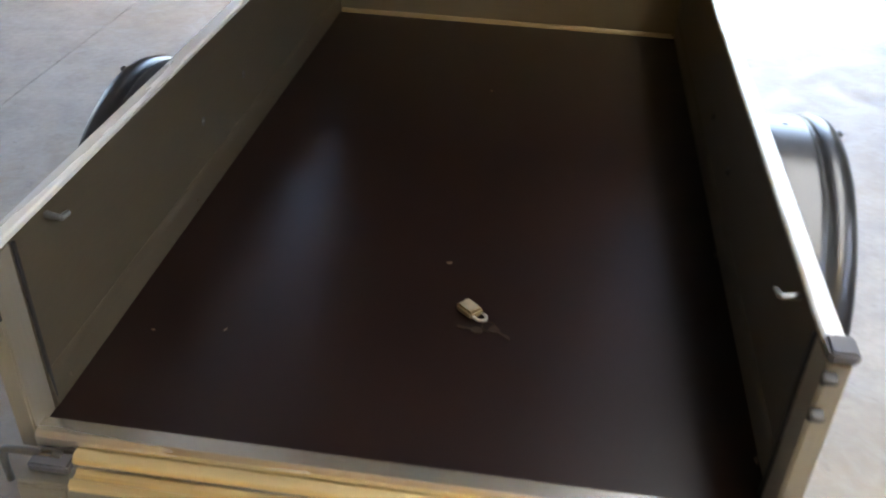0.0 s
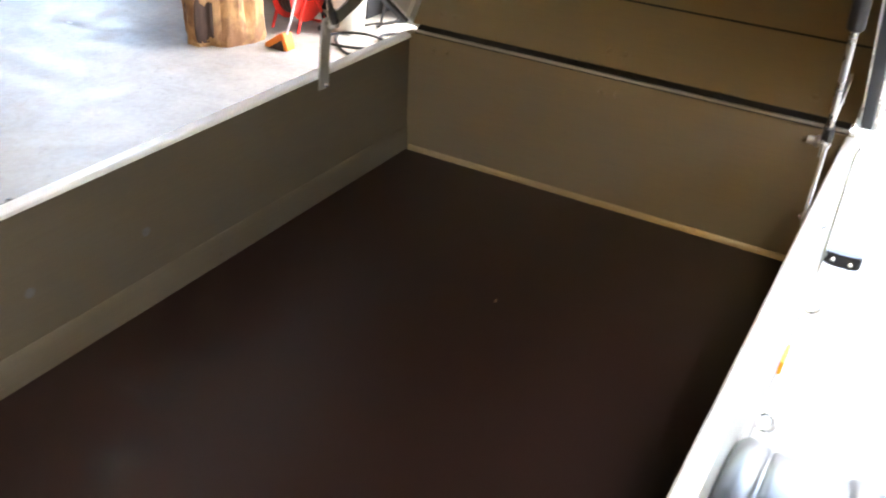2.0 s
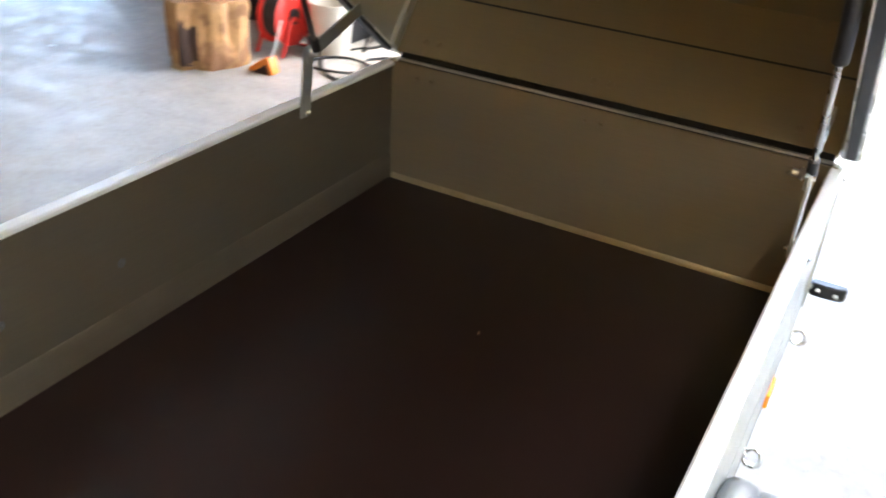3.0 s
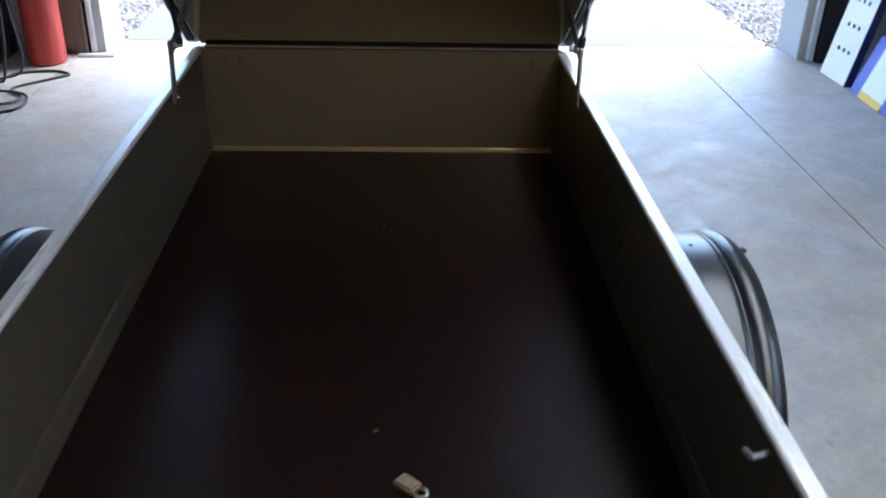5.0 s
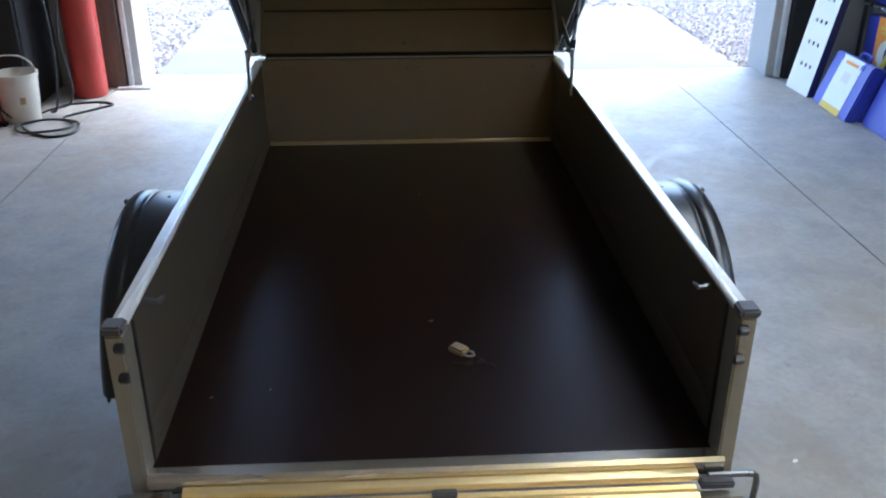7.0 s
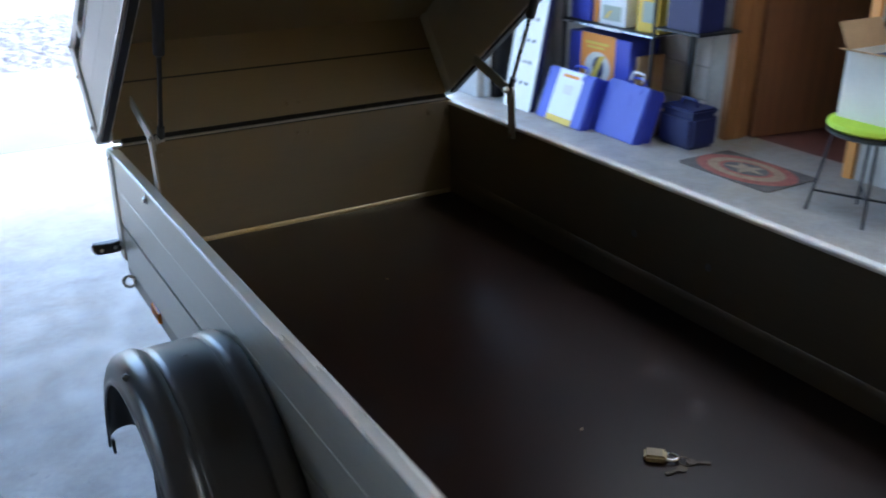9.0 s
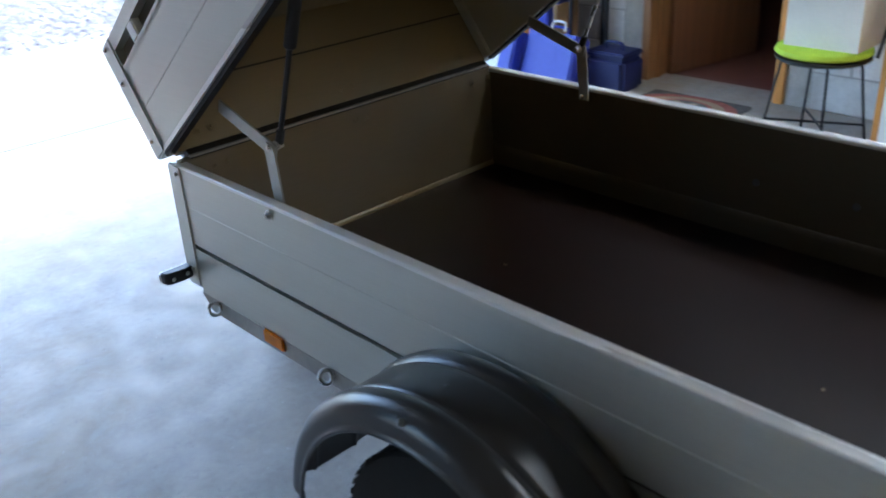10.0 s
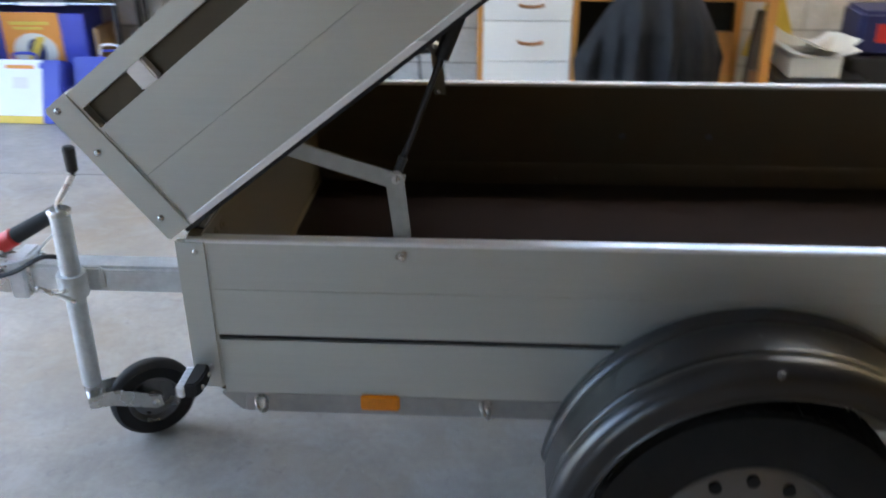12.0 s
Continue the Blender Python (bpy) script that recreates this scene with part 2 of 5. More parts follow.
MATRED = material("doormat_red_pile", (0.30, 0.095, 0.065), 0.95, var=0.25, scale=25, bump=0.5, bump_scale=200)
MATTAN = material("doormat_tan_pile", (0.33, 0.225, 0.135), 0.95, var=0.2, scale=25, bump=0.5, bump_scale=200)
MATSTAR = material("doormat_cream_pile", (0.30, 0.235, 0.155), 0.95, var=0.15, scale=25, bump=0.5, bump_scale=200)
REDFLOOR = material("red_brown_floor", (0.16, 0.06, 0.045), 0.6, var=0.2, scale=3)
GREENP = material("green_plastic", (0.03, 0.36, 0.09), 0.4, var=0.12)
SPRAYB = material("blue_spray_can", (0.02, 0.03, 0.22), 0.3, 0.3, var=0.1)
CLEARP = material("cloudy_plastic_bag", (0.80, 0.82, 0.84), 0.16, var=0.1, scale=12, bump=0.5, bump_scale=30, clear=0.7)
GLASS = material("window_glass", (0.95, 0.97, 0.96), 0.02, var=0.01, clear=1.0)
CABINET = material("black_cabinet_paint", (0.014, 0.014, 0.015), 0.6, var=0.25, scale=4, bump=0.05)
LEAF = material("shrub_leaf", (0.055, 0.09, 0.03), 0.55, var=0.3, scale=8, island=0.4)
BARK = material("bark", (0.10, 0.07, 0.05), 0.9, var=0.3, scale=12, bump=0.5)
ROOFLIGHT = bpy.data.materials.new("added_translucent_sheet")
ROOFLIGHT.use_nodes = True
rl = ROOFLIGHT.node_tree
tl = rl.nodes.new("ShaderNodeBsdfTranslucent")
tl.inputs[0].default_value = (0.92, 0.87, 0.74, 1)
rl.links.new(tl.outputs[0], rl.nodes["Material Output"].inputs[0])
DUST = bpy.data.materials.new("dust_smudge")
DUST.use_nodes = True
db = DUST.node_tree.nodes["Principled BSDF"]
db.inputs["Base Color"].default_value = (0.42, 0.43, 0.46, 1)
db.inputs["Roughness"].default_value = 0.9
dn = DUST.node_tree.nodes.new("ShaderNodeTexNoise")
dn.inputs["Scale"].default_value = 1.6
dn.inputs["Detail"].default_value = 5
dr_ = DUST.node_tree.nodes.new("ShaderNodeMapRange")
dr_.inputs["From Min"].default_value = 0.38
dr_.inputs["From Max"].default_value = 0.74
dr_.inputs["To Max"].default_value = 0.17
dc_ = DUST.node_tree.nodes.new("ShaderNodeTexCoord")
DUST.node_tree.links.new(dc_.outputs["Object"], dn.inputs["Vector"])
DUST.node_tree.links.new(dn.outputs[0], dr_.inputs[0])
dg_ = DUST.node_tree.nodes.new("ShaderNodeTexGradient")
dg_.gradient_type = 'SPHERICAL'
dm_ = DUST.node_tree.nodes.new("ShaderNodeMath")
dm_.operation = 'MULTIPLY'
DUST.node_tree.links.new(dc_.outputs["Object"], dg_.inputs["Vector"])
DUST.node_tree.links.new(dr_.outputs[0], dm_.inputs[0])
DUST.node_tree.links.new(dg_.outputs["Fac"], dm_.inputs[1])
DUST.node_tree.links.new(dm_.outputs[0], db.inputs["Alpha"])
TUBELIGHT = material("warm_tube", (0.9, 0.8, 0.6), 0.5, emit=(1.0, 0.74, 0.36, 6.5))


# ---- building helpers ----
def thing(name, origin, label, category, group="", kind=""):
    ob = new(name)
    ob.location = origin
    ob.empty_display_size = 0.1
    return tagged(ob, label, category, group, kind)


def finish(bm, smooth=True):
    bmesh.ops.recalc_face_normals(bm, faces=bm.faces)
    if smooth:
        for f in bm.faces:
            f.smooth = True
        for e in bm.edges:
            if len(e.link_faces) == 2 and e.calc_face_angle(0) > 0.6:
                e.smooth = False
    return bm


def part(name, bm, mat, parent=None, label="", smooth=True):
    finish(bm, smooth)
    me = bpy.data.meshes.new(name)
    bm.to_mesh(me)
    bm.free()
    me.materials.append(mat)
    ob = new(name, me)
    if parent:
        ob.parent = parent
    if label:
        ob["label"] = label
    return ob


def whole(name, bm, mat, origin, label, category, group="", kind="", smooth=True):
    """A thing that is one single mesh."""
    ob = part(name, bm, mat, None, "", smooth)
    ob.location = origin
    return tagged(ob, label, category, group, kind)


def box(lo, hi, bevel=0.0, seg=2, bm=None, m=None):
    bm2 = bmesh.new()
    bmesh.ops.create_cube(bm2, size=1)
    c = [(a + b) / 2 for a, b in zip(lo, hi)]
    s = [abs(b - a) for a, b in zip(lo, hi)]
    for v in bm2.verts:
        v.co = Vector([c[i] + v.co[i] * s[i] for i in range(3)])
    if bevel:
        bmesh.ops.bevel(bm2, geom=bm2.edges[:], offset=min(bevel, min(s) * 0.45), segments=seg, affect='EDGES')
    if m:
        bm2.transform(m)
    return join(bm, bm2)


def join(bm, other):
    if bm is None:
        return other
    me = bpy.data.meshes.new("tmp")
    other.to_mesh(me)
    other.free()
    bm.from_mesh(me)
    bpy.data.meshes.remove(me)
    return bm


def revolve(profile, seg=32, axis='z', a0=0.0, a1=360.0, centre=(0, 0, 0), bm=None, closed=False):
    """Profile of (radius, height) turned round an axis through centre."""
    b = bmesh.new()
    full = abs(a1 - a0) >= 359.9
    steps = seg if full else seg + 1
    rings = []
    for i in range(steps):
        a = radians(a0 + (a1 - a0) * i / seg)
        ring = []
        for r, h in profile:
            c, s = r * math.cos(a), r * math.sin(a)
            p = {'z': (c, s, h), 'x': (h, c, s), 'y': (s, h, c)}[axis]
            ring.append(b.verts.new(Vector(p) + Vector(centre)))
        rings.append(ring)
    n = len(profile)
    last = n if closed else n - 1
    for i in range(seg):
        r0, r1 = rings[i], rings[(i + 1) % steps]
        for j in range(last):
            b.faces.new((r0[j], r0[(j + 1) % n], r1[(j + 1) % n], r1[j]))
    if closed and not full:
        b.faces.new(rings[0])
        b.faces.new(list(reversed(rings[-1])))
    bmesh.ops.remove_doubles(b, verts=b.verts[:], dist=1e-6)
    return join(bm, b)


def cyl(p0, p1, r, r2=None, seg=16, bm=None, bevel=0.0):
    p0, p1 = Vector(p0), Vector(p1)
    r2 = r if r2 is None else r2
    L = (p1 - p0).length
    k = min(bevel, L * 0.3, r * 0.5, max(r2 * 0.5, 0.0001))
    prof = [(0, 0), (r, 0), (r2, L), (0, L)]
    if k > 0:
        prof = [(0, 0), (r - k, 0), (r, k), (r2, L - k), (r2 - k, L), (0, L)]
    b = revolve(prof, seg)
    q = (p1 - p0).to_track_quat('Z', 'Y').to_matrix().to_4x4()
    b.transform(Matrix.Translation(p0) @ q)
    return join(bm, b)


def prism(points, axis, a, b_, bm=None, bevel=0.0):
    """A polygon of 2D points, drawn out along an axis from a to b_."""
    b = bmesh.new()

    def put(p, h):
        return {'x': (h, p[0], p[1]), 'y': (p[0], h, p[1]), 'z': (p[0], p[1], h)}[axis]
    v0 = [b.verts.new(put(p, a)) for p in points]
    v1 = [b.verts.new(put(p, b_)) for p in points]
    n = len(points)
    b.faces.new(v0)
    b.faces.new(list(reversed(v1)))
    for i in range(n):
        b.faces.new((v0[i], v1[i], v1[(i + 1) % n], v0[(i + 1) % n]))
    bmesh.ops.recalc_face_normals(b, faces=b.faces)
    if bevel:
        bmesh.ops.bevel(b, geom=b.edges[:], offset=bevel, segments=2, affect='EDGES')
    return join(bm, b)


def tube(points, r, seg=8, bm=None, smooth_steps=6, closed=False):
    """A round tube along a smooth line through the points."""
    pts = [Vector(p) for p in points]
    n = len(pts)
    line = []
    for i in range(n if closed else n - 1):
        if closed:
            p = [pts[(i + k) % n] for k in (-1, 0, 1, 2)]
        else:
            p = [pts[max(0, i - 1)], pts[i], pts[i + 1], pts[min(n - 1, i + 2)]]
        for k in range(smooth_steps):
            t = k / smooth_steps
            line.append(0.5 * ((2 * p[1]) + (p[2] - p[0]) * t + (2 * p[0] - 5 * p[1] + 4 * p[2] - p[3]) * t * t + (3 * p[1] - p[0] - 3 * p[2] + p[3]) * t ** 3))
    if not closed:
        line.append(pts[-1])
    b = bmesh.new()
    rings = []
    up = Vector((0.13, 0.21, 1)).normalized()
    m = len(line)
    for i, p in enumerate(line):
        d = (line[(i + 1) % m] - line[i - 1]) if closed else (line[min(i + 1, m - 1)] - line[max(i - 1, 0)])
        d.normalize()
        s = d.cross(up)
        if s.length < 1e-3:
            s = d.cross(Vector((1, 0, 0)))
        s.normalize()
        w = s.cross(d)
        up = w
        rings.append([b.verts.new(p + (s * math.cos(a) + w * math.sin(a)) * r) for a in [2 * math.pi * k / seg for k in range(seg)]])
    for i in range(m if closed else m - 1):
        r0, r1 = rings[i], rings[(i + 1) % m]
        for j in range(seg):
            b.faces.new((r0[j], r0[(j + 1) % seg], r1[(j + 1) % seg], r1[j]))
    if not closed:
        b.faces.new(rings[0])
        b.faces.new(list(reversed(rings[-1])))
    return join(bm, b)


def bolt(p, direction, r=0.007, h=0.006, washer=0.0, bm=None):
    p, d = Vector(p), Vector(direction).normalized()
    if washer:
        bm = cyl(p, p + d * 0.002, washer, seg=14, bm=bm)
    bm = cyl(p, p + d * h, r, r * 0.75, seg=6 if washer else 10, bm=bm, bevel=0.0015)
    return bm


def structure(ob, label, category):
    return tagged(ob, label, category, kind="structure")


# ---- the garage ----
GX0, GX1, GY0 = -9.2, 3.19, -4.0
ground = whole("ground", box((-200, -200, -0.30), (200, 200, -0.06)), GRAVELBED, (0, 0, 0), "grey gravel ground round the garage", "ground", kind="structure")

floor = structure(part("floor", box((GX0, GY0, -0.055), (GX1 + 0.2, 4.98, -0.012)), JOINT), "worn grey concrete workshop floor with sawn joints", "floor")
for a, b_ in ((GX0, -1.873), (-1.867, 1.847), (1.853, GX1 + 0.2)):
    part("slab", box((a, GY0, -0.011), (b_, 4.965, 0.0)), CONC, floor)

drive = structure(part("driveway", box((-1.70, 4.985, -0.055), (2.42, 7.42, -0.004), 0.006), DRIVE), "pale concrete driveway slab outside the garage door", "driveway")
drive_b = structure(part("driveway_side", box((-7.0, 4.985, -0.055), (-4.8, 7.3, -0.004), 0.006), DRIVE), "pale concrete slab outside the added second opening", "driveway")

wall_back = structure(part("wall_back", box((GX0 - 0.2, GY0 - 0.15, 0), (GX1 + 0.2, GY0, 3.10)), WARMWALL), "timber-lined back wall", "wall")
wall_left = structure(part("wall_left", box((GX0 - 0.2, GY0, 0), (GX0, 4.7, 3.10)), WARMWALL), "timber-lined side wall", "wall")
fw = box((-4.80, 4.7, 0), (-1.80, 5.0, 3.10))
fw = box((GX0 - 0.2, 4.7, 0), (-7.0, 5.0, 3.10), bm=fw)
fw = box((2.60, 4.7, 0), (3.5, 5.0, 3.10), bm=fw)
fw = box((-7.0, 4.72, 2.90), (-4.80, 4.98, 3.10), bm=fw)
fw = box((-1.80, 4.72, 2.90), (2.60, 4.98, 3.10), bm=fw)
wall_front = structure(part("wall_front", fw, RENDER), "grey rendered front wall with the garage doorway and an added second opening", "wall")
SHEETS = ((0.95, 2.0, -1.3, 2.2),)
cl = None
edges = [GX0 - 0.2] + [x for sheet in SHEETS for x in sheet[:2]] + [3.5]
for i in range(0, len(edges), 2):
    cl = box((edges[i], GY0 - 0.15, 3.10), (edges[i + 1], 5.0, 3.18), bm=cl)
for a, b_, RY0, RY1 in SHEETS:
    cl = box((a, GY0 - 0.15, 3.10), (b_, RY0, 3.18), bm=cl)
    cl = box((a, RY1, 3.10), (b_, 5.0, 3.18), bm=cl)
ceiling = structure(part("ceiling", cl, CEIL), "dusty grey ceiling with an added translucent roof sheet let into it", "ceiling")
nx = 48
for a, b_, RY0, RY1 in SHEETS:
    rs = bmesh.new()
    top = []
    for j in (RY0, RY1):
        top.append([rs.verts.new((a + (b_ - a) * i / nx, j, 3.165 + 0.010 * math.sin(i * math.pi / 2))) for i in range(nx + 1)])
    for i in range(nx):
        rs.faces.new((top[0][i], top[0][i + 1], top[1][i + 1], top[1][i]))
    structure(part("window_added_sheet", rs, ROOFLIGHT), "added corrugated translucent roof sheet, unseen, letting extra daylight in", "roof light")

# door reveals and tracks
trim = structure(part("trim_left_reveal", box((-1.797, 4.69, 0), (-1.725, 5.06, 2.90), 0.004), RENDER), "grey painted reveal board beside the garage doorway", "trim")
part("door_track", box((-1.80, 4.655, 0.005), (-1.772, 4.688, 2.90), 0.003), GALV, trim, "galvanised door track")
part("timber_jamb", box((-1.965, 4.63, 0.0), (-1.815, 4.697, 2.90), 0.004), OLDWOOD, trim, "weathered timber jamb")
trim2 = structure(part("trim_right_reveal", box((2.515, 4.70, 0), (2.597, 5.04, 2.90), 0.004), RENDER), "grey painted reveal board beside the garage doorway", "trim")
part("door_track", box((2.565, 4.655, 0.005), (2.60, 4.697, 2.90), 0.003), GALV, trim2, "galvanised door track")
part("timber_jamb", box((2.612, 4.63, 0.0), (2.76, 4.697, 2.90), 0.004), CABINET, trim2, "timber jamb, black for the shaded gap beside the reveal")

# side wall of blocks with the inner doorway
DY0, DY1 = 2.20, 3.00
wr = box((3.195, GY0, 0), (3.38, DY0 - 0.06, 1.806))
wr = box((3.195, DY1 + 0.06, 0), (3.38, 4.7, 1.806), bm=wr)
wall_right = structure(part("wall_right", wr, MORTAR), "grey concrete block side wall with an inner doorway", "wall")
WY0, WY1, WZ0, WZ1 = -3.4, 0.75, 1.95, 2.95
wu = box((3.19, GY0, 1.808), (3.38, WY0, 3.10))
wu = box((3.19, WY1, 1.808), (3.38, DY0 - 0.06, 3.10), bm=wu)
wu = box((3.192, WY0, 1.808), (3.378, WY1, WZ0), bm=wu)
wu = box((3.192, WY0, WZ1), (3.378, WY1, 3.10), bm=wu)
wu = box((3.19, DY1 + 0.06, 1.808), (3.38, 4.7, 3.10), bm=wu)
wu = box((3.19, DY0 - 0.06, 2.11), (3.38, DY1 + 0.06, 3.10), bm=wu)
structure(part("wall_right_upper", wu, OLDWOOD), "unseen upper side wall, kept dark for the bed's reflection", "wall")

wf = box((3.20, WY0, WZ0), (3.37, WY1, WZ0 + 0.04), 0.004)
wf = box((3.20, WY0, WZ1 - 0.04), (3.37, WY1, WZ1), 0.004, bm=wf)
for i in range(5):
    y = WY0 + 0.02 + (WY1 - WY0 - 0.04) * i / 4
    wf = box((3.205, y - 0.02, WZ0 + 0.041), (3.365, y + 0.02, WZ1 - 0.041), 0.004, bm=wf)
window = structure(part("window_added", wf, WOOD), "added high strip window, unseen, brightening the trailer's right side", "window")
for i in range(4):
    y = WY0 + 0.02 + (WY1 - WY0 - 0.04) * i / 4
    pane = part("pane", box((3.28, y + 0.021, WZ0 + 0.042), (3.284, y + (WY1 - WY0 - 0.04) / 4 - 0.021, WZ1 - 0.042)), GLASS, window)
    pane.visible_shadow = False
door_frame = structure(part("door_1", box((3.175, DY1, 0), (3.39, DY1 + 0.058, 2.108), 0.004), WOOD), "varnished timber doorway with its door standing open", "door")
part("jamb", box((3.175, DY0 - 0.058, 0), (3.39, DY0, 2.108), 0.004), PINE_V, door_frame)
part("door_head", box((3.175, DY0, 2.05), (3.39, DY1, 2.108), 0.004), WOOD, door_frame)
part("door_stop", box((3.26, DY1 - 0.014, 0), (3.30, DY1, 2.05), 0.002), WOOD, door_frame)
leaf = part("door_leaf", box((0, -0.04, 0.01), (0.80, 0, 2.04), 0.003), DOORWOOD, door_frame, "red-brown veneered door leaf")
leaf.matrix_basis = pose(3.35, DY1 - 0.02, 0, 0, 0, -10)
k = cyl((0.74, -0.04, 1.0), (0.74, -0.09, 1.0), 0.011, seg=12)
k = cyl((0.74, -0.09, 1.0), (0.74, -0.12, 1.0), 0.027, 0.02, seg=16, bm=k, bevel=0.004)
part("door_knob", k, BRASS, leaf, "brass knob")

room = box((3.39, 0.9, -0.02), (6.0, 4.6, 0.0))
structure(part("floor_inner_room", room, REDFLOOR), "dark red-brown floor of the inner room", "floor")
rm = box((6.0, 0.9, 0), (6.1, 4.6, 2.5))
rm = box((3.39, 0.8, 0), (6.1, 0.9, 2.5), bm=rm)
rm = box((3.39, 4.6, 0), (6.1, 4.7, 2.5), bm=rm)
rm = box((3.39, 0.8, 2.5), (6.1, 4.7, 2.6), bm=rm)
structure(part("wall_inner_room", rm, OLDWOOD), "dim timber-lined walls of the inner room", "wall")

def batten(x, y, turn, tube_mat, label):
    """A ceiling batten with one tube."""
    t_ = thing("ceiling_light", (x, y, 3.10), label, "ceiling light", "ceiling battens")
    m = pose(0, 0, 0, 0, 0, turn)
    part("housing", box((-0.65, -0.05, -0.05), (0.65, 0.05, 0), 0.006, m=m), WHITEM, t_)
    tb = cyl((-0.6, 0, -0.07), (0.6, 0, -0.07), 0.016, seg=12)
    tb.transform(m)
    part("light_tube", tb, tube_mat, t_, "warm glowing tube")
    for a, b_ in ((-0.63, -0.605), (0.605, 0.63)):
        part("end_holder", box((a, -0.015, -0.09), (b_, 0.015, -0.05), 0.003, m=m), WHITEM, t_)


for x, y in ((1.25, -1.3), (1.25, -2.9)):
    batten(x, y, 90, TUBELIGHT, "warm fluorescent batten light fixed to the ceiling")

# ---- the trailer ----
trailer = thing("box_trailer", (0, 0, 0), "small aluminium box trailer with its lid propped open", "trailer")
ZB, XI, XO, YF = 0.535, 0.505, 0.529, 1.79

bed = part("bed_floor", box((-XI - 0.006, 0.0, ZB - 0.015), (XI - 0.004, YF, ZB), 0.001, 1), PLY, trailer, "dark brown phenolic plywood floor")


def side_panel(s):
    """One side: two aluminium planks with a dark gap, a rim coloured bright, a shade-dark inner face and a stepped
    inner foot.
    """
    def P(*pts):
        return [(s * (x + (lean * (0.836 - z) / 0.3 if x < 0.516 else 0)), z) for x, z in pts]
    lean = 0.009 if s > 0 else -0.003
    up = prism(P((XO, 0.641), (XO, 0.7345), (XO - 0.0012, 0.7355), (XO, 0.7365), (XO, 0.8280), (XO - 0.0015, 0.8280), (XO - 0.0015, 0.826), (XI + 0.0145, 0.826), (XI + 0.0145, 0.641)), 'y', 0.042, 1.775)
    side = part("side_panel", up, ALU, trailer)
    part("plank", prism(P((XO, 0.513), (XO, 0.630), (XI + 0.0148, 0.630), (XI + 0.0148, 0.513)), 'y', 0.042, 1.775), ALU, side)
    part("shaded_inner_face", prism(P((XI + 0.014, 0.8258), (XI + 0.003, 0.8258), (XI + 0.003, 0.600), (XI + 0.014, 0.600)), 'y', 0.042, 1.786), ALU_SHADED, side, "inner face of the side, its shade put into the colour")
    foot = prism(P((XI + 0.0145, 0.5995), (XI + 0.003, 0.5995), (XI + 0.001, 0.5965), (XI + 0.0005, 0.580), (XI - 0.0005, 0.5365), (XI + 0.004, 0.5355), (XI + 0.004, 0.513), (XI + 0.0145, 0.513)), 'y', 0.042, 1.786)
    part("shaded_inner_foot", foot, ALU_SHADED, side)
    part("plank_joint", prism(P((XO - 0.007, 0.6305), (XO - 0.007, 0.6405), (XI + 0.0142, 0.6405), (XI + 0.0142, 0.6305)), 'y', 0.043, 1.774), SEAL, side, "dark gap between planks")
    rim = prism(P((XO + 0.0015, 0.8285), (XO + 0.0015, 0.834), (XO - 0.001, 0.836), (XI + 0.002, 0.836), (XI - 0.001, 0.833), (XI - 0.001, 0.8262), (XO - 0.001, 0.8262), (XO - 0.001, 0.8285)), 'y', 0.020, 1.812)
    part("rim", rim, ALU_RIM, side, "aluminium top rim, its sky sheen put into the colour")
    part("chassis_rail", box((s * 0.490, 0.05, 0.470), (s * 0.5285, 1.74, 0.5127), 0.0012), CHASSIS, trailer, "dull grey steel chassis rail")
    part("rail_end", prism([(1.7405, 0.472), (1.748, 0.473), (1.782, 0.506), (1.784, 0.5122), (1.7405, 0.5122)], 'x', s * 0.491, s * 0.528), CHASSIS, trailer)
    fp = prism([(1.7755, 0.524), (1.826, 0.524), (1.832, 0.530), (1.832, 0.834), (1.7755, 0.834)], 'x', s * 0.5198, s * 0.533, bevel=0.004)
    post = part("front_post", fp, ALU, trailer)
    part("corner_bolt", bolt((s * 0.533, 1.796, 0.812), (s, 0, 0), 0.006, 0.005), ZINC, post)
    part("corner_bolt", bolt((s * 0.533, 1.796, 0.572), (s, 0, 0), 0.006, 0.005), ZINC, post)
    rp = prism([(-0.014, 0.505), (0.041, 0.505), (0.041, 0.824), (-0.014, 0.824)], 'x', s * 0.5055, s * 0.5345, bevel=0.003)
    rpost = part("rear_post", rp, POST, trailer)
    part("post_cap", box((s * 0.5035, -0.019, 0.825), (s * 0.538, 0.019, 0.842), 0.004), CAP, rpost, "dark grey plastic cap")
    for z in (0.803, 0.747):
        part("latch_button", prism([(-0.014, z - 0.011), (-0.014, z + 0.011), (-0.024, z + 0.009), (-0.030, z + 0.003), (-0.024, z - 0.006)], 'x', s * 0.503, s * 0.519, bevel=0.002), BLACK, rpost, "black latch button")
    pin = cyl((s * 0.505, 0.127, 0.812), (s * 0.478, 0.120, 0.813), 0.006, 0.004, seg=10, bevel=0.001)
    pin = cyl((s * 0.480, 0.121, 0.8125), (s * 0.474, 0.135, 0.815), 0.005, 0.004, seg=8, bm=pin, bevel=0.001)
    part("lock_pin", pin, DULLSTEEL, trailer, "small dull steel locking pin")
    for y, z in ((0.922, 0.686), (0.683, 0.687)):
        part("panel_bolt", bolt((s * (XI + 0.003), y, z), (-s, 0, 0), 0.0055, 0.004, 0.009), CAP, side)
    for y in (0.09, 0.60, 1.10, 1.752):
        part("foot_bolt", bolt((s * XI, y, 0.556), (-s, 0, 0.1), 0.005, 0.004), ALU_SHADED, side)
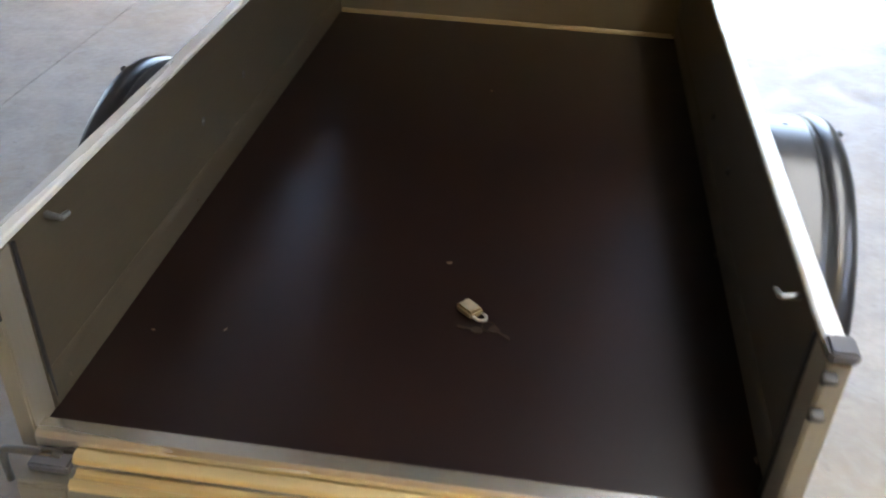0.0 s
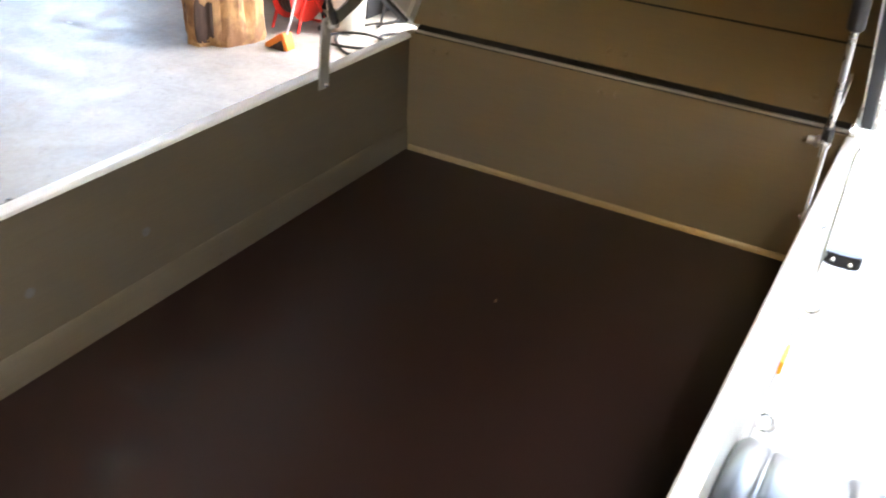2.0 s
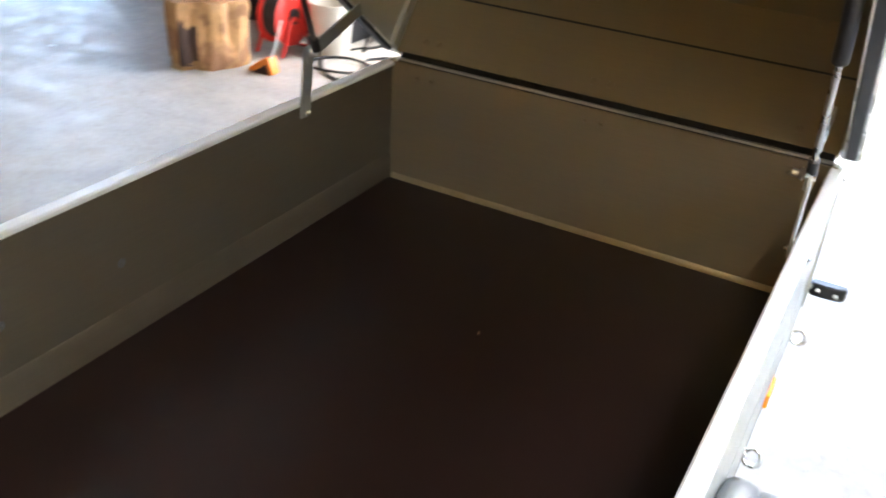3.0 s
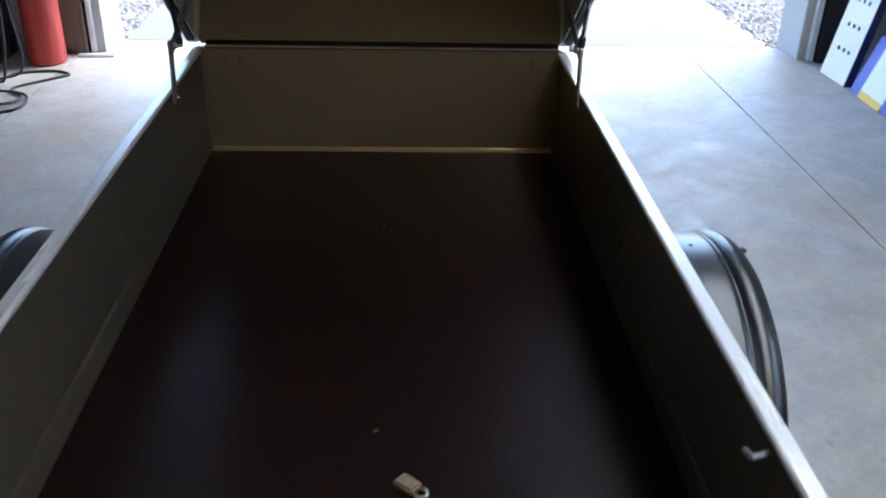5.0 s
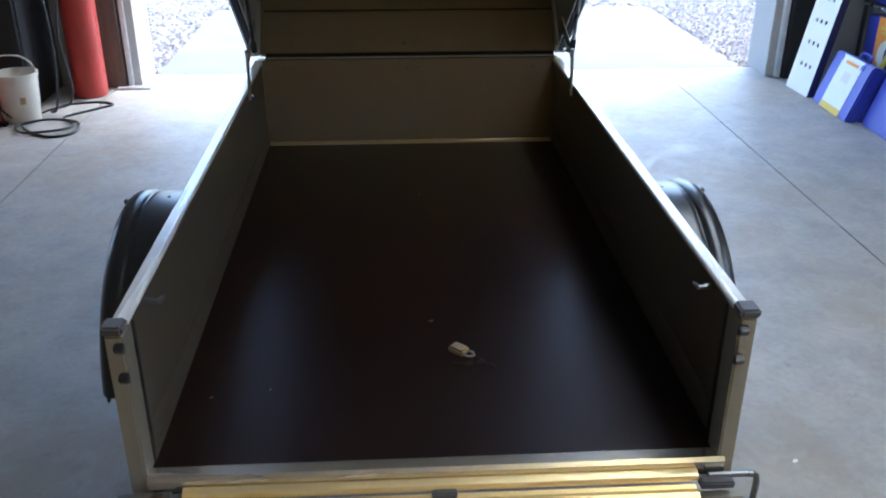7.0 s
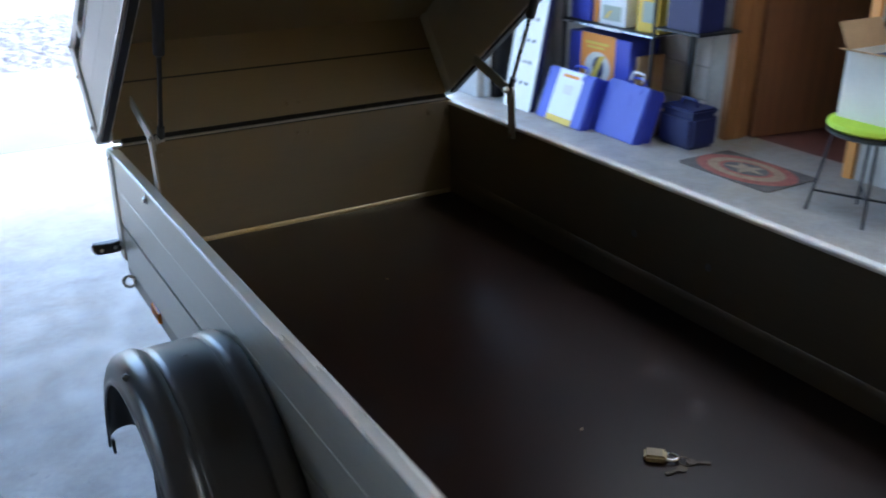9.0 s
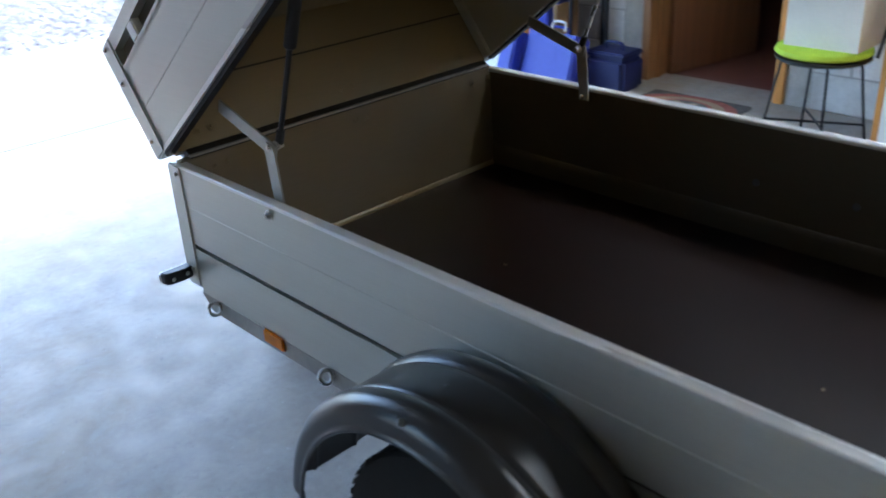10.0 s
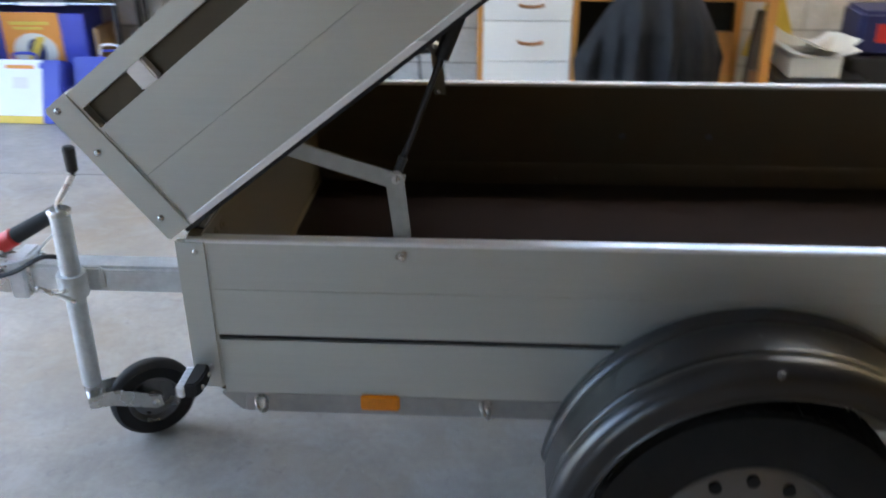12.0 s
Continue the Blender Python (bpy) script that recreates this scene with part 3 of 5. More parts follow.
    part("corner_strip", box((s * 0.502, 0.0425, 0.536), (s * 0.5075, 0.050, 0.82), 0.002, 1), SEAL, rpost)
    # reflector and lashing eyes
    lens = box((s * 0.5265, 1.4425, 0.482), (s * 0.535, 1.5175, 0.517), 0.004)
    ref = part("side_reflector", lens, AMBER, trailer, "amber side reflector")
    for i in range(7):
        y = 1.4495 + i * 0.0102
        part("lens_rib", box((s * 0.5348, y, 0.486), (s * 0.5358, y + 0.004, 0.513)), AMBER, ref)
    for y in (1.705, 1.281):
        eye = revolve([(0.0145 + 0.0045 * math.cos(a), 0.0045 * math.sin(a)) for a in [k * math.pi / 4 for k in range(8)]], 20, 'z', closed=True)
        eye.transform(pose(s * 0.544, y, 0.499, 58, 0, 0))
        eye = cyl((s * 0.527, y, 0.500), (s * 0.533, y, 0.4995), 0.006, seg=10, bm=eye)
        eye = cyl((s * 0.527, y, 0.500), (s * 0.530, y, 0.500), 0.012, seg=14, bm=eye)
        part("lashing_eye", eye, ZINC, trailer, "zinc plated lashing eye")
    # marker lamp on the front post: black body, ribbed white lens
    lb = prism([(s * 0.5335, 1.800), (s * 0.560, 1.7975), (s * 0.590, 1.800), (s * 0.603, 1.806), (s * 0.606, 1.8255), (s * 0.5335, 1.8255)], 'z', 0.549, 0.579, bevel=0.003)
    lamp = part("marker_lamp", lb, BLACK, trailer, "black marker lamp with a white lens")
    lens_bm = prism([(s * 0.5335, 1.826), (s * 0.606, 1.826), (s * 0.6065, 1.834), (s * 0.603, 1.842), (s * 0.5335, 1.842)], 'z', 0.550, 0.5715, bevel=0.002)
    lamp_lens = part("lens", lens_bm, LENS, lamp, "ribbed white lens")
    for i in range(5):
        part("lens_ridge", box((s * (0.538 + i * 0.0135), 1.827, 0.5710), (s * (0.545 + i * 0.0135), 1.8415, 0.5730), 0.0008, 1), LENS, lamp_lens)
    part("lamp_screw", bolt((s * 0.550, 1.7985, 0.565), (0, -1, 0), 0.0055, 0.005), ZINC, lamp)
    part("lamp_screw", bolt((s * 0.586, 1.7995, 0.562), (0, -1, 0), 0.0055, 0.005), ZINC, lamp)
    # mudguard
    prof = [(0.366, 0.532), (0.372, 0.534), (0.3765, 0.540), (0.378, 0.548), (0.377, 0.560), (0.374, 0.570), (0.3695, 0.5745), (0.3690, 0.5775), (0.3715, 0.581), (0.3720, 0.590), (0.3720, 0.660), (0.3715, 0.669), (0.3690, 0.6725), (0.3695, 0.6755), (0.374, 0.680), (0.377, 0.688), (0.3775, 0.698), (0.3755, 0.709), (0.370, 0.719), (0.361, 0.727), (0.350, 0.7315), (0.336, 0.7325), (0.330, 0.7335), (0.326, 0.7365), (0.322, 0.7365), (0.3195, 0.733)]
    outer = [(r, s * x) for r, x in prof]
    inner = [(r - 0.004, s * (x - 0.003)) for r, x in reversed(prof[:-3])]
    fd = revolve(outer + inner, 56, 'x', 8, 172, (0, 0.80, 0.356), closed=True)
    fender = part("mudguard", fd, FENDER, trailer, "moulded black plastic mudguard")
    for a in (9, 171):
        c, n_ = math.cos(radians(a)), math.sin(radians(a))
        part("mudguard_lug", box((s * 0.722, 0.80 + 0.338 * c - 0.008, 0.356 + 0.338 * n_ - 0.036), (s * 0.728, 0.80 + 0.338 * c + 0.008, 0.356 + 0.338 * n_), 0.003), FENDER, fender)
    tab = box((s * 0.722, 0.817, 0.712), (s * 0.7335, 0.828, 0.7255), 0.003, 2)
    part("marker_tab", tab, DULLSTEEL, fender)
    part("fixing_screw", bolt((s * 0.625, 0.83, 0.7265), (0, 0, 1), 0.005, 0.002), CAP, fender)
    # wheel
    wc = (0, 0.80, 0.298)

    def X(h):
        return s * (0.543 + h * 0.87)
    tp = [(0.178, X(0.012)), (0.215, X(0.002)), (0.266, X(0.004)), (0.289, X(0.016)), (0.297, X(0.035)), (0.297, X(0.112)), (0.289, X(0.131)), (0.266, X(0.143)), (0.215, X(0.145)), (0.190, X(0.139)), (0.181, X(0.128)), (0.172, X(0.07))]
    tyre_bm = revolve(tp, 48, 'x', centre=wc, closed=True)
    wheel_hub = cyl((X(0.02), wc[1], wc[2]), (X(0.105), wc[1], wc[2]), 0.05, 0.045, seg=24, bevel=0.006)
    wheel = part("wheel_hub", wheel_hub, ZINC, trailer, "grey steel wheel hub")
    tyre = part("tyre", tyre_bm, RUBBER, wheel, "black rubber tyre")
    rp2 = [(0.180, X(0.138)), (0.184, X(0.132)), (0.177, X(0.124)), (0.168, X(0.118)), (0.160, X(0.095)), (0.155, X(0.090)), (0.120, X(0.106)), (0.075, X(0.112)), (0.055, X(0.104)), (0.032, X(0.104)), (0.032, X(0.098)), (0.153, X(0.082)), (0.158, X(0.03)), (0.172, X(0.02)), (0.168, X(0.03)), (0.172, X(0.112))]
    rim_ob = part("wheel_rim", revolve(rp2, 48, 'x', centre=wc, closed=True), RIMPAINT, wheel, "dusty grey pressed steel rim")
    part("hub_cap", revolve([(0.0, X(0.130)), (0.022, X(0.128)), (0.028, X(0.120)), (0.030, X(0.10))], 24, 'x', centre=wc), BRASS, wheel, "brassy hub cap")
    for k in range(12):
        a = 2 * math.pi * k / 12
        c, n_ = math.cos(a), math.sin(a)
        p = Vector((X(0.0975), wc[1] + 0.130 * c, wc[2] + 0.130 * n_))
        part("vent_shade_plug", cyl(p, p + Vector((s * 0.0085, 0, 0)), 0.0125, 0.012, seg=10), HOLE, wheel)
    for k in range(4):
        a = 2 * math.pi * (k + 0.5) / 4
        p = Vector((X(0.104), wc[1] + 0.052 * math.cos(a), wc[2] + 0.052 * math.sin(a)))
        part("wheel_bolt", bolt(p, (s, 0, 0), 0.010, 0.014, 0.012), ZINC, wheel)
    # treads
    tr = None
    for k in range(60):
        a = 360 * k / 60
        t_ = box((s * 0.562, -0.009, 0.2955), (s * 0.652, 0.009, 0.2978), 0.0)
        t_.transform(Matrix.Translation(wc) @ pose(0, 0, 0, a, 0, 0))
        tr = join(tr, t_)
    tagged(part("tread", tr, RUBBER, wheel), kind="stuff")
    # prop: two flat bars, pivot and gas strut
    bx = s * 0.499
    link = prism([(1.416, 0.803), (1.446, 0.803), (1.448, 0.84), (1.459, 0.945), (1.451, 0.951), (1.435, 0.951), (1.427, 0.943), (1.417, 0.84)], 'x', bx - 0.0025, bx + 0.0025)
    brace = part("lid_brace", link, STRAP, trailer, "galvanised folding lid brace")
    d = Vector((0, 1.621 - 1.439, 0.994 - 0.936))
    ang = math.degrees(math.atan2(d.z, d.y))
    arm = box((-0.0025, -0.012, -0.015), (0.0025, d.length, 0.015), 0.001, 1, m=pose(bx - s * 0.0055, 1.439, 0.936, ang, 0, 0))
    part("brace_arm", arm, STRAP, brace)
    pv = cyl((bx + s * 0.006, 1.441, 0.942), (bx - s * 0.03, 1.441, 0.942), 0.007, seg=12, bevel=0.001)
    pv = bolt((bx - s * 0.012, 1.441, 0.942), (-s, 0, 0), 0.011, 0.008, bm=pv)
    part("pivot_bolt", pv, ZINC, brace)
    part("brace_bolt", bolt((s * (XO + 0.0005), 1.43, 0.810), (s, 0, 0), 0.008, 0.008, 0.012), ZINC, brace)
    part("brace_nut", bolt((bx - s * 0.003, 1.435, 0.812), (-s, 0, 0), 0.007, 0.007), ZINC, brace)
    sx = s * 0.476 if s < 0 else 0.497
    rod = cyl((sx, 1.438, 0.952), (sx, 1.36, 1.153), 0.0055, seg=12)
    strut = part("gas_strut", cyl((sx, 1.363, 1.145), (sx, 1.221, 1.50), 0.0125, seg=16, bevel=0.003), BLACK, trailer, "black gas strut")
    part("strut_rod", rod, ZINC if s > 0 else BLACK, strut)
    part("strut_socket", cyl((sx, 1.441, 0.945), (sx, 1.429, 0.975), 0.009, seg=10, bevel=0.002), BLACK, strut)


side_panel(-1)
for ob in set(trailer.children) - {bed}:
    ob.location.x = -0.006
before = set(trailer.children)
side_panel(1)
for ob in set(trailer.children) - before:
    ob.location.x = -0.016

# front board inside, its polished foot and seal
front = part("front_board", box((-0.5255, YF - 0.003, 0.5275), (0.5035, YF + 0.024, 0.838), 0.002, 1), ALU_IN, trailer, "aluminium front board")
part("foot_strip", prism([(YF - 0.003, 0.5355), (YF - 0.009, 0.5355), (YF - 0.0088, 0.5375), (YF - 0.0076, 0.5420), (YF - 0.006, 0.5455), (YF - 0.0042, 0.5480), (YF - 0.003, 0.5486)], 'x', -0.504, 0.496), FOOTSTRIP, front, "polished folded foot of the front board, warm glint in its colour")
part("rubber_seal", prism([(YF + 0.004, 0.8465), (YF + 0.008, 0.851), (YF + 0.020, 0.8565), (YF + 0.030, 0.861), (YF + 0.046, 0.850), (YF + 0.040, 0.8382), (YF + 0.010, 0.8382)], 'x', -0.499, 0.491, bevel=0.0015), SEAL, front, "black rubber hinge seal")
part("hinge_gap", box((-0.500, YF - 0.0015, 0.8382), (0.492, YF + 0.008, 0.8408)), SEAL, front, "dark gap under the hinge strip")
part("hinge_strip", box((-0.500, YF - 0.0025, 0.841), (0.492, YF + 0.008, 0.8462), 0.0012), CHASSIS, front, "dull grey hinge strip")
for x in (-0.445, -0.407, -0.018, 0.018, 0.418, 0.485):
    part("hinge_bolt", bolt((x, YF - 0.003, 0.806), (0, -1, 0), 0.006, 0.006, 0.011), ALU_IN, front)

# the lid, turned up on its front edge
LM = pose(-0.007, 1.829, 0.843, -37.6, 0, 0)


def lid_box(lo, hi, bevel=0.0):
    return box(lo, hi, bevel, m=LM)


LL, LH = 1.86, 0.287
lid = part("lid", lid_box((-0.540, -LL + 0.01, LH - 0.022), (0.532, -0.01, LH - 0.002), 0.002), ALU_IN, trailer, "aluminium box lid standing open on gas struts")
for s in (-1, 1):
    lid_before = set(lid.children)

    def lp(*pts):
        return [(s * x, z) for x, z in pts]
    sd = prism(lp((0.535, 0.004), (0.535, 0.107), (0.5338, 0.108), (0.535, 0.109), (0.535, 0.206), (0.508, 0.206), (0.508, 0.004)), 'y', -LL, -0.05)
    sd.transform(LM)
    panel = part("lid_side", sd, ALU, lid)
    ch = prism(lp((0.537, 0.204), (0.537, 0.213), (0.516, 0.213), (0.516, 0.254), (0.537, 0.254), (0.537, LH), (0.507, LH), (0.507, 0.2065), (0.535, 0.2065)), 'y', -LL, -0.05)
    ch.transform(LM)
    part("lid_rail", ch, ALU, lid, "aluminium rail with a recessed channel")
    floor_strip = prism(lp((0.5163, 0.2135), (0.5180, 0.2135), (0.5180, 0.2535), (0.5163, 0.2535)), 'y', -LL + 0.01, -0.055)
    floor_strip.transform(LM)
    part("channel_floor", floor_strip, ALU_SHADED, lid, "channel floor, darkened in colour for its recess")
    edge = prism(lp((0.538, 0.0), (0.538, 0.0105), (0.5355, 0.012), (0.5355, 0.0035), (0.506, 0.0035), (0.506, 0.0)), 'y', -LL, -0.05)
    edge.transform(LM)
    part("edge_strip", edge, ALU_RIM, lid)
    seal = prism(lp((0.53, -0.008), (0.532, 0.0), (0.510, 0.0), (0.512, -0.008)), 'y', -LL + 0.02, -0.03)
    seal.transform(LM)
    part("edge_seal", seal, SEAL, lid, "black rubber edge seal")
    cp = lid_box((s * 0.500, -0.052, 0.0), (s * 0.540, 0.004, LH + 0.003), 0.004)
    corner = part("lid_corner_post", cp, ALU, lid)
    for v_ in (0.040, 0.187, 0.275):
        b_ = bolt((s * 0.540, -0.018, v_), (s, 0, 0), 0.0065, 0.006)
        b_.transform(LM)
        part("corner_bolt", b_, ZINC, corner)
    clip = lid_box((s * 0.516, -0.19, 0.2125), (s * 0.5385, -0.155, 0.2545), 0.003)
    part("channel_clip", clip, ALU_RIM, lid, "small clip in the rail channel")
    for ob in set(lid.children) - lid_before:
        ob.location.x = 0.004 if s > 0 else -0.012
    for y0, v0 in ((-0.86, 0.14),):
        m_ = bolt((s * 0.508, y0, v0), (-s, 0, 0), 0.008, 0.02, 0.012)
        m_.transform(LM)
        part("strut_ball", m_, ZINC, lid)
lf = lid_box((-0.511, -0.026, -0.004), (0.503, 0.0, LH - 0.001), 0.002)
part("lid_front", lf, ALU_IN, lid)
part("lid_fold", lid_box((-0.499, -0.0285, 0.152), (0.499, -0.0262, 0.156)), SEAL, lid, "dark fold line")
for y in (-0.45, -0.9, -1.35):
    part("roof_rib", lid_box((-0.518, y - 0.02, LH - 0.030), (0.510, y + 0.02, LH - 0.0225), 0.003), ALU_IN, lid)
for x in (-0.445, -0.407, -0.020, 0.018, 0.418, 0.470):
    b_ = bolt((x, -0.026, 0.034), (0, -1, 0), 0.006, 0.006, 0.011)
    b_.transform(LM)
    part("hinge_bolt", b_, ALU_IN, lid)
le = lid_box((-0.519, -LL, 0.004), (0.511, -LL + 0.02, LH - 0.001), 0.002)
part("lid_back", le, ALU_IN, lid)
kn = cyl((-0.30, 0.008, 0.245), (-0.30, 0.045, 0.245), 0.009, seg=10)
kn = cyl((-0.30, 0.04, 0.245), (-0.30, 0.062, 0.245), 0.017, 0.015, seg=12, bm=kn, bevel=0.003)
kn.transform(LM)
part("rubber_stop", kn, BLACK, lid, "black rubber stop")

# tail: sill, tailgate folded down under it, hinges, pins
sill = part("rear_sill", prism([(0.012, 0.5355), (0.012, 0.543), (-0.014, 0.543), (-0.020, 0.536), (-0.020, 0.505), (-0.003, 0.505), (-0.003, 0.5345)], 'x', -0.511, 0.501), ALU_SILL, trailer, "bright aluminium rear sill")
tg = part("tailgate", box((-0.530, -0.060, 0.185), (0.530, -0.036, 0.488), 0.003), POST, trailer, "aluminium tailgate hanging open")
part("tailgate_rail", prism([(-0.066, 0.488), (-0.030, 0.488), (-0.030, 0.497), (-0.038, 0.503), (-0.044, 0.498), (-0.052, 0.498), (-0.058, 0.503), (-0.066, 0.497)], 'x', -0.447, 0.447), ALU_TAIL, tg, "ribbed aluminium edge rail")
part("hinge_rail", prism([(-0.0215, 0.505), (-0.0305, 0.505), (-0.0375, 0.509), (-0.0395, 0.515), (-0.0375, 0.521), (-0.031, 0.525), (-0.0215, 0.525)], 'x', -0.45, 0.45), ALU_TAIL, tg)
for x0, x1 in ((-0.512, -0.452), (-0.022, 0.022), (0.452, 0.512)):
    part("hinge_block", box((x0, -0.052, 0.500), (x1, -0.023, 0.515), 0.003), CAP, tg, "dark hinge block")
for s in (-1, 1):
    part("corner_plate", box((s * 0.455, -0.0625, 0.20), (s * 0.528, -0.0602, 0.480), 0.001, 1), POST, tg)
    part("plate_bolt", bolt((s * 0.466, -0.0626, 0.462), (0, -1, 0), 0.005, 0.005), ZINC, tg)
    hp = tube([(s * 0.47, -0.030, 0.515), (s * 0.545, -0.030, 0.515), (s * 0.556, -0.032, 0.511), (s * 0.557, -0.036, 0.494), (s * 0.553, -0.040, 0.462)], 0.006, 10)
    part("hinge_pin", hp, DULLSTEEL, tg, "bent steel hinge pin")

# running gear under the bed, drawbar and coupling
part("axle", cyl((-0.55, 0.80, 0.298), (0.545, 0.80, 0.298), 0.026, seg=16), GALV, trailer, "galvanised axle tube")
for s in (-1, 1):
    part("axle_bracket", box((s * 0.42, 0.76, 0.30), (s * 0.46, 0.84, 0.475), 0.004), GALV, trailer)
part("cross_member", box((-0.489, 0.06, 0.474), (0.489, 0.10, 0.512), 0.004), CHASSIS, trailer)
part("cross_member", box((-0.489, 1.70, 0.474), (0.489, 1.74, 0.512), 0.004), CHASSIS, trailer)
bar = part("drawbar", box((-0.035, 0.55, 0.441), (0.035, 2.50, 0.5115), 0.008), GALV, trailer, "galvanised square drawbar")
cp = prism([(2.40, 0.432), (2.52, 0.432), (2.60, 0.455), (2.68, 0.46), (2.74, 0.475), (2.75, 0.51), (2.70, 0.535), (2.60, 0.53), (2.50, 0.5205), (2.40, 0.5205)], 'x', -0.04, 0.04, bevel=0.008)
coupling = part("coupling_head", cp, ZINC, trailer, "zinc plated ball coupling")
part("ball_cup", revolve([(0.0, 0.42), (0.036, 0.42), (0.042, 0.45), (0.042, 0.50), (0.03, 0.545), (0.0, 0.552)], 20, centre=(0, 2.72, 0)), ZINC, coupling)
part("clamp_plate", box((-0.052, 2.42, 0.425), (0.052, 2.46, 0.5285), 0.004), GALV, coupling)
grip = tube([(-0.02, 2.62, 0.545), (-0.02, 2.52, 0.560), (-0.02, 2.46, 0.573)], 0.012, 10)
hb = part("handbrake_lever", grip, ZINC, trailer, "coupling hand lever with a black and red grip")
part("lever_grip", cyl((-0.02, 2.44, 0.582), (-0.02, 2.315, 0.652), 0.021, 0.018, seg=16, bevel=0.006), RUBBER, hb, "black rubber grip")
part("lever_collar", cyl((-0.02, 2.478, 0.560), (-0.02, 2.436, 0.584), 0.024, 0.023, seg=16, bevel=0.005), REDP, hb, "red collar")
part("release_lever", box((-0.045, 2.56, 0.545), (0.005, 2.66, 0.558), 0.004), REDP, hb)
cab = tube([(-0.03, 2.33, 0.60), (-0.05, 2.42, 0.53), (-0.04, 2.60, 0.50), (-0.03, 2.72, 0.44), (-0.05, 2.76, 0.33), (-0.06, 2.70, 0.215), (-0.05, 2.62, 0.20), (-0.06, 2.575, 0.26), (-0.05, 2.60, 0.36), (-0.03, 2.66, 0.44)], 0.003)
part("breakaway_cable", cab, GALV, trailer, "thin steel breakaway cable loop")
lead = tube([(-0.045, 2.30, 0.535), (-0.055, 2.36, 0.545), (-0.06, 2.45, 0.50), (-0.055, 2.58, 0.475), (-0.06, 2.66, 0.50), (-0.05, 2.80, 0.52)], 0.006)
plug = part("trailer_lead", lead, CABLE, trailer, "black electrical lead")
part("plug", cyl((-0.05, 2.52, 0.468), (-0.055, 2.58, 0.470), 0.018, 0.02, seg=14, bevel=0.004), CABLE, plug)
jx = -0.078
jt = part("jockey_wheel", cyl((jx, 2.29, 0.20), (jx, 2.282, 0.672), 0.0235, seg=24, bevel=0.002), GALV, trailer, "galvanised jockey wheel on the drawbar")
part("inner_tube", cyl((jx, 2.29, 0.155), (jx, 2.29, 0.21), 0.019, seg=20), ZINC, jt)
part("tube_cap", cyl((jx, 2.282, 0.668), (jx, 2.282, 0.684), 0.027, seg=20, bevel=0.004), ZINC, jt)
cr = tube([(jx, 2.282, 0.684), (jx, 2.28, 0.70), (jx, 2.255, 0.735), (jx, 2.23, 0.772)], 0.007)
part("crank", cr, ZINC, jt, "zinc crank handle")
part("crank_knob", cyl((jx, 2.23, 0.776), (jx, 2.23, 0.838), 0.013, 0.015, seg=14, bevel=0.004), BLACK, jt, "black crank knob")
clampb = revolve([(0.024, -0.03), (0.034, -0.03), (0.034, 0.03), (0.024, 0.03)], 24, centre=(jx, 2.285, 0.487), closed=True)
clampb = box((jx + 0.03, 2.225, 0.458), (-0.034, 2.345, 0.516), 0.004, bm=clampb)
part("tube_clamp", clampb, GALV, jt, "galvanised clamp")
ch_ = cyl((jx - 0.03, 2.285, 0.487), (jx - 0.06, 2.3, 0.487), 0.006, seg=10)
ch_ = cyl((jx - 0.058, 2.255, 0.47), (jx - 0.058, 2.345, 0.505), 0.006, seg=10, bm=ch_, bevel=0.002)
part("clamp_screw", ch_, ZINC, jt)
JM = Matrix.Translation((jx, 2.29, 0)) @ pose(0, 0, 0, 0, 0, 32) @ Matrix.Translation((-jx, -2.29, 0))
jw = (jx, 2.15, 0.112)


def turned(bm):
    bm.transform(JM)
    return bm


fk = None
for o in (-0.034, 0.034):
    fk = prism([(2.31, 0.145), (2.31, 0.178), (2.235, 0.178), (2.135, 0.130), (2.13, 0.098), (2.15, 0.094), (2.255, 0.138)], 'x', jx + o - 0.002, jx + o + 0.002, bm=fk)
fk = box((jx - 0.034, 2.27, 0.168), (jx + 0.034, 2.31, 0.179), 0.002, bm=fk)
part("fork", turned(fk), ZINC, jt, "steel fork")
part("solid_tyre", turned(revolve([(0.068, -0.024), (0.098, -0.026), (0.109, -0.014), (0.111, 0), (0.109, 0.014), (0.098, 0.026), (0.068, 0.024)], 36, 'x', centre=jw, closed=True)), RUBBER, jt, "black solid rubber tyre")
part("wheel_disc", turned(revolve([(0.0, -0.030), (0.022, -0.030), (0.024, -0.014), (0.055, -0.010), (0.065, -0.022), (0.070, -0.022), (0.070, 0.022), (0.065, 0.022), (0.055, 0.010), (0.024, 0.014), (0.022, 0.030), (0.0, 0.030)], 32, 'x', centre=jw)), DULLSTEEL, jt, "pressed steel wheel disc")
part("wheel_axle", turned(bolt((jx - 0.036, jw[1], jw[2]), (-1, 0, 0), 0.010, 0.012)), ZINC, jt)


# ---- things in the trailer bed ----
lock = thing("padlock", (0.062, 0.366, ZB), "brass padlock with its keys lying on the bed", "padlock")
PM = pose(-0.006, 0.006, 0.0, 0, 0, 48)
part("lock_body", box((-0.015, -0.020, 0.0005), (0.015, 0.020, 0.015), 0.004, m=PM), LOCKBRASS, lock)
part("lock_label", box((-0.011, -0.012, 0.0152), (0.011, 0.016, 0.0158), m=PM), SCRAP, lock, "pale paper label")
sh = tube([(-0.009, -0.018, 0.008), (-0.009, -0.031, 0.008), (0, -0.039, 0.008), (0.009, -0.031, 0.008), (0.009, -0.018, 0.008)], 0.0028)
sh.transform(PM)
part("shackle", sh, ZINC, lock, "steel shackle")
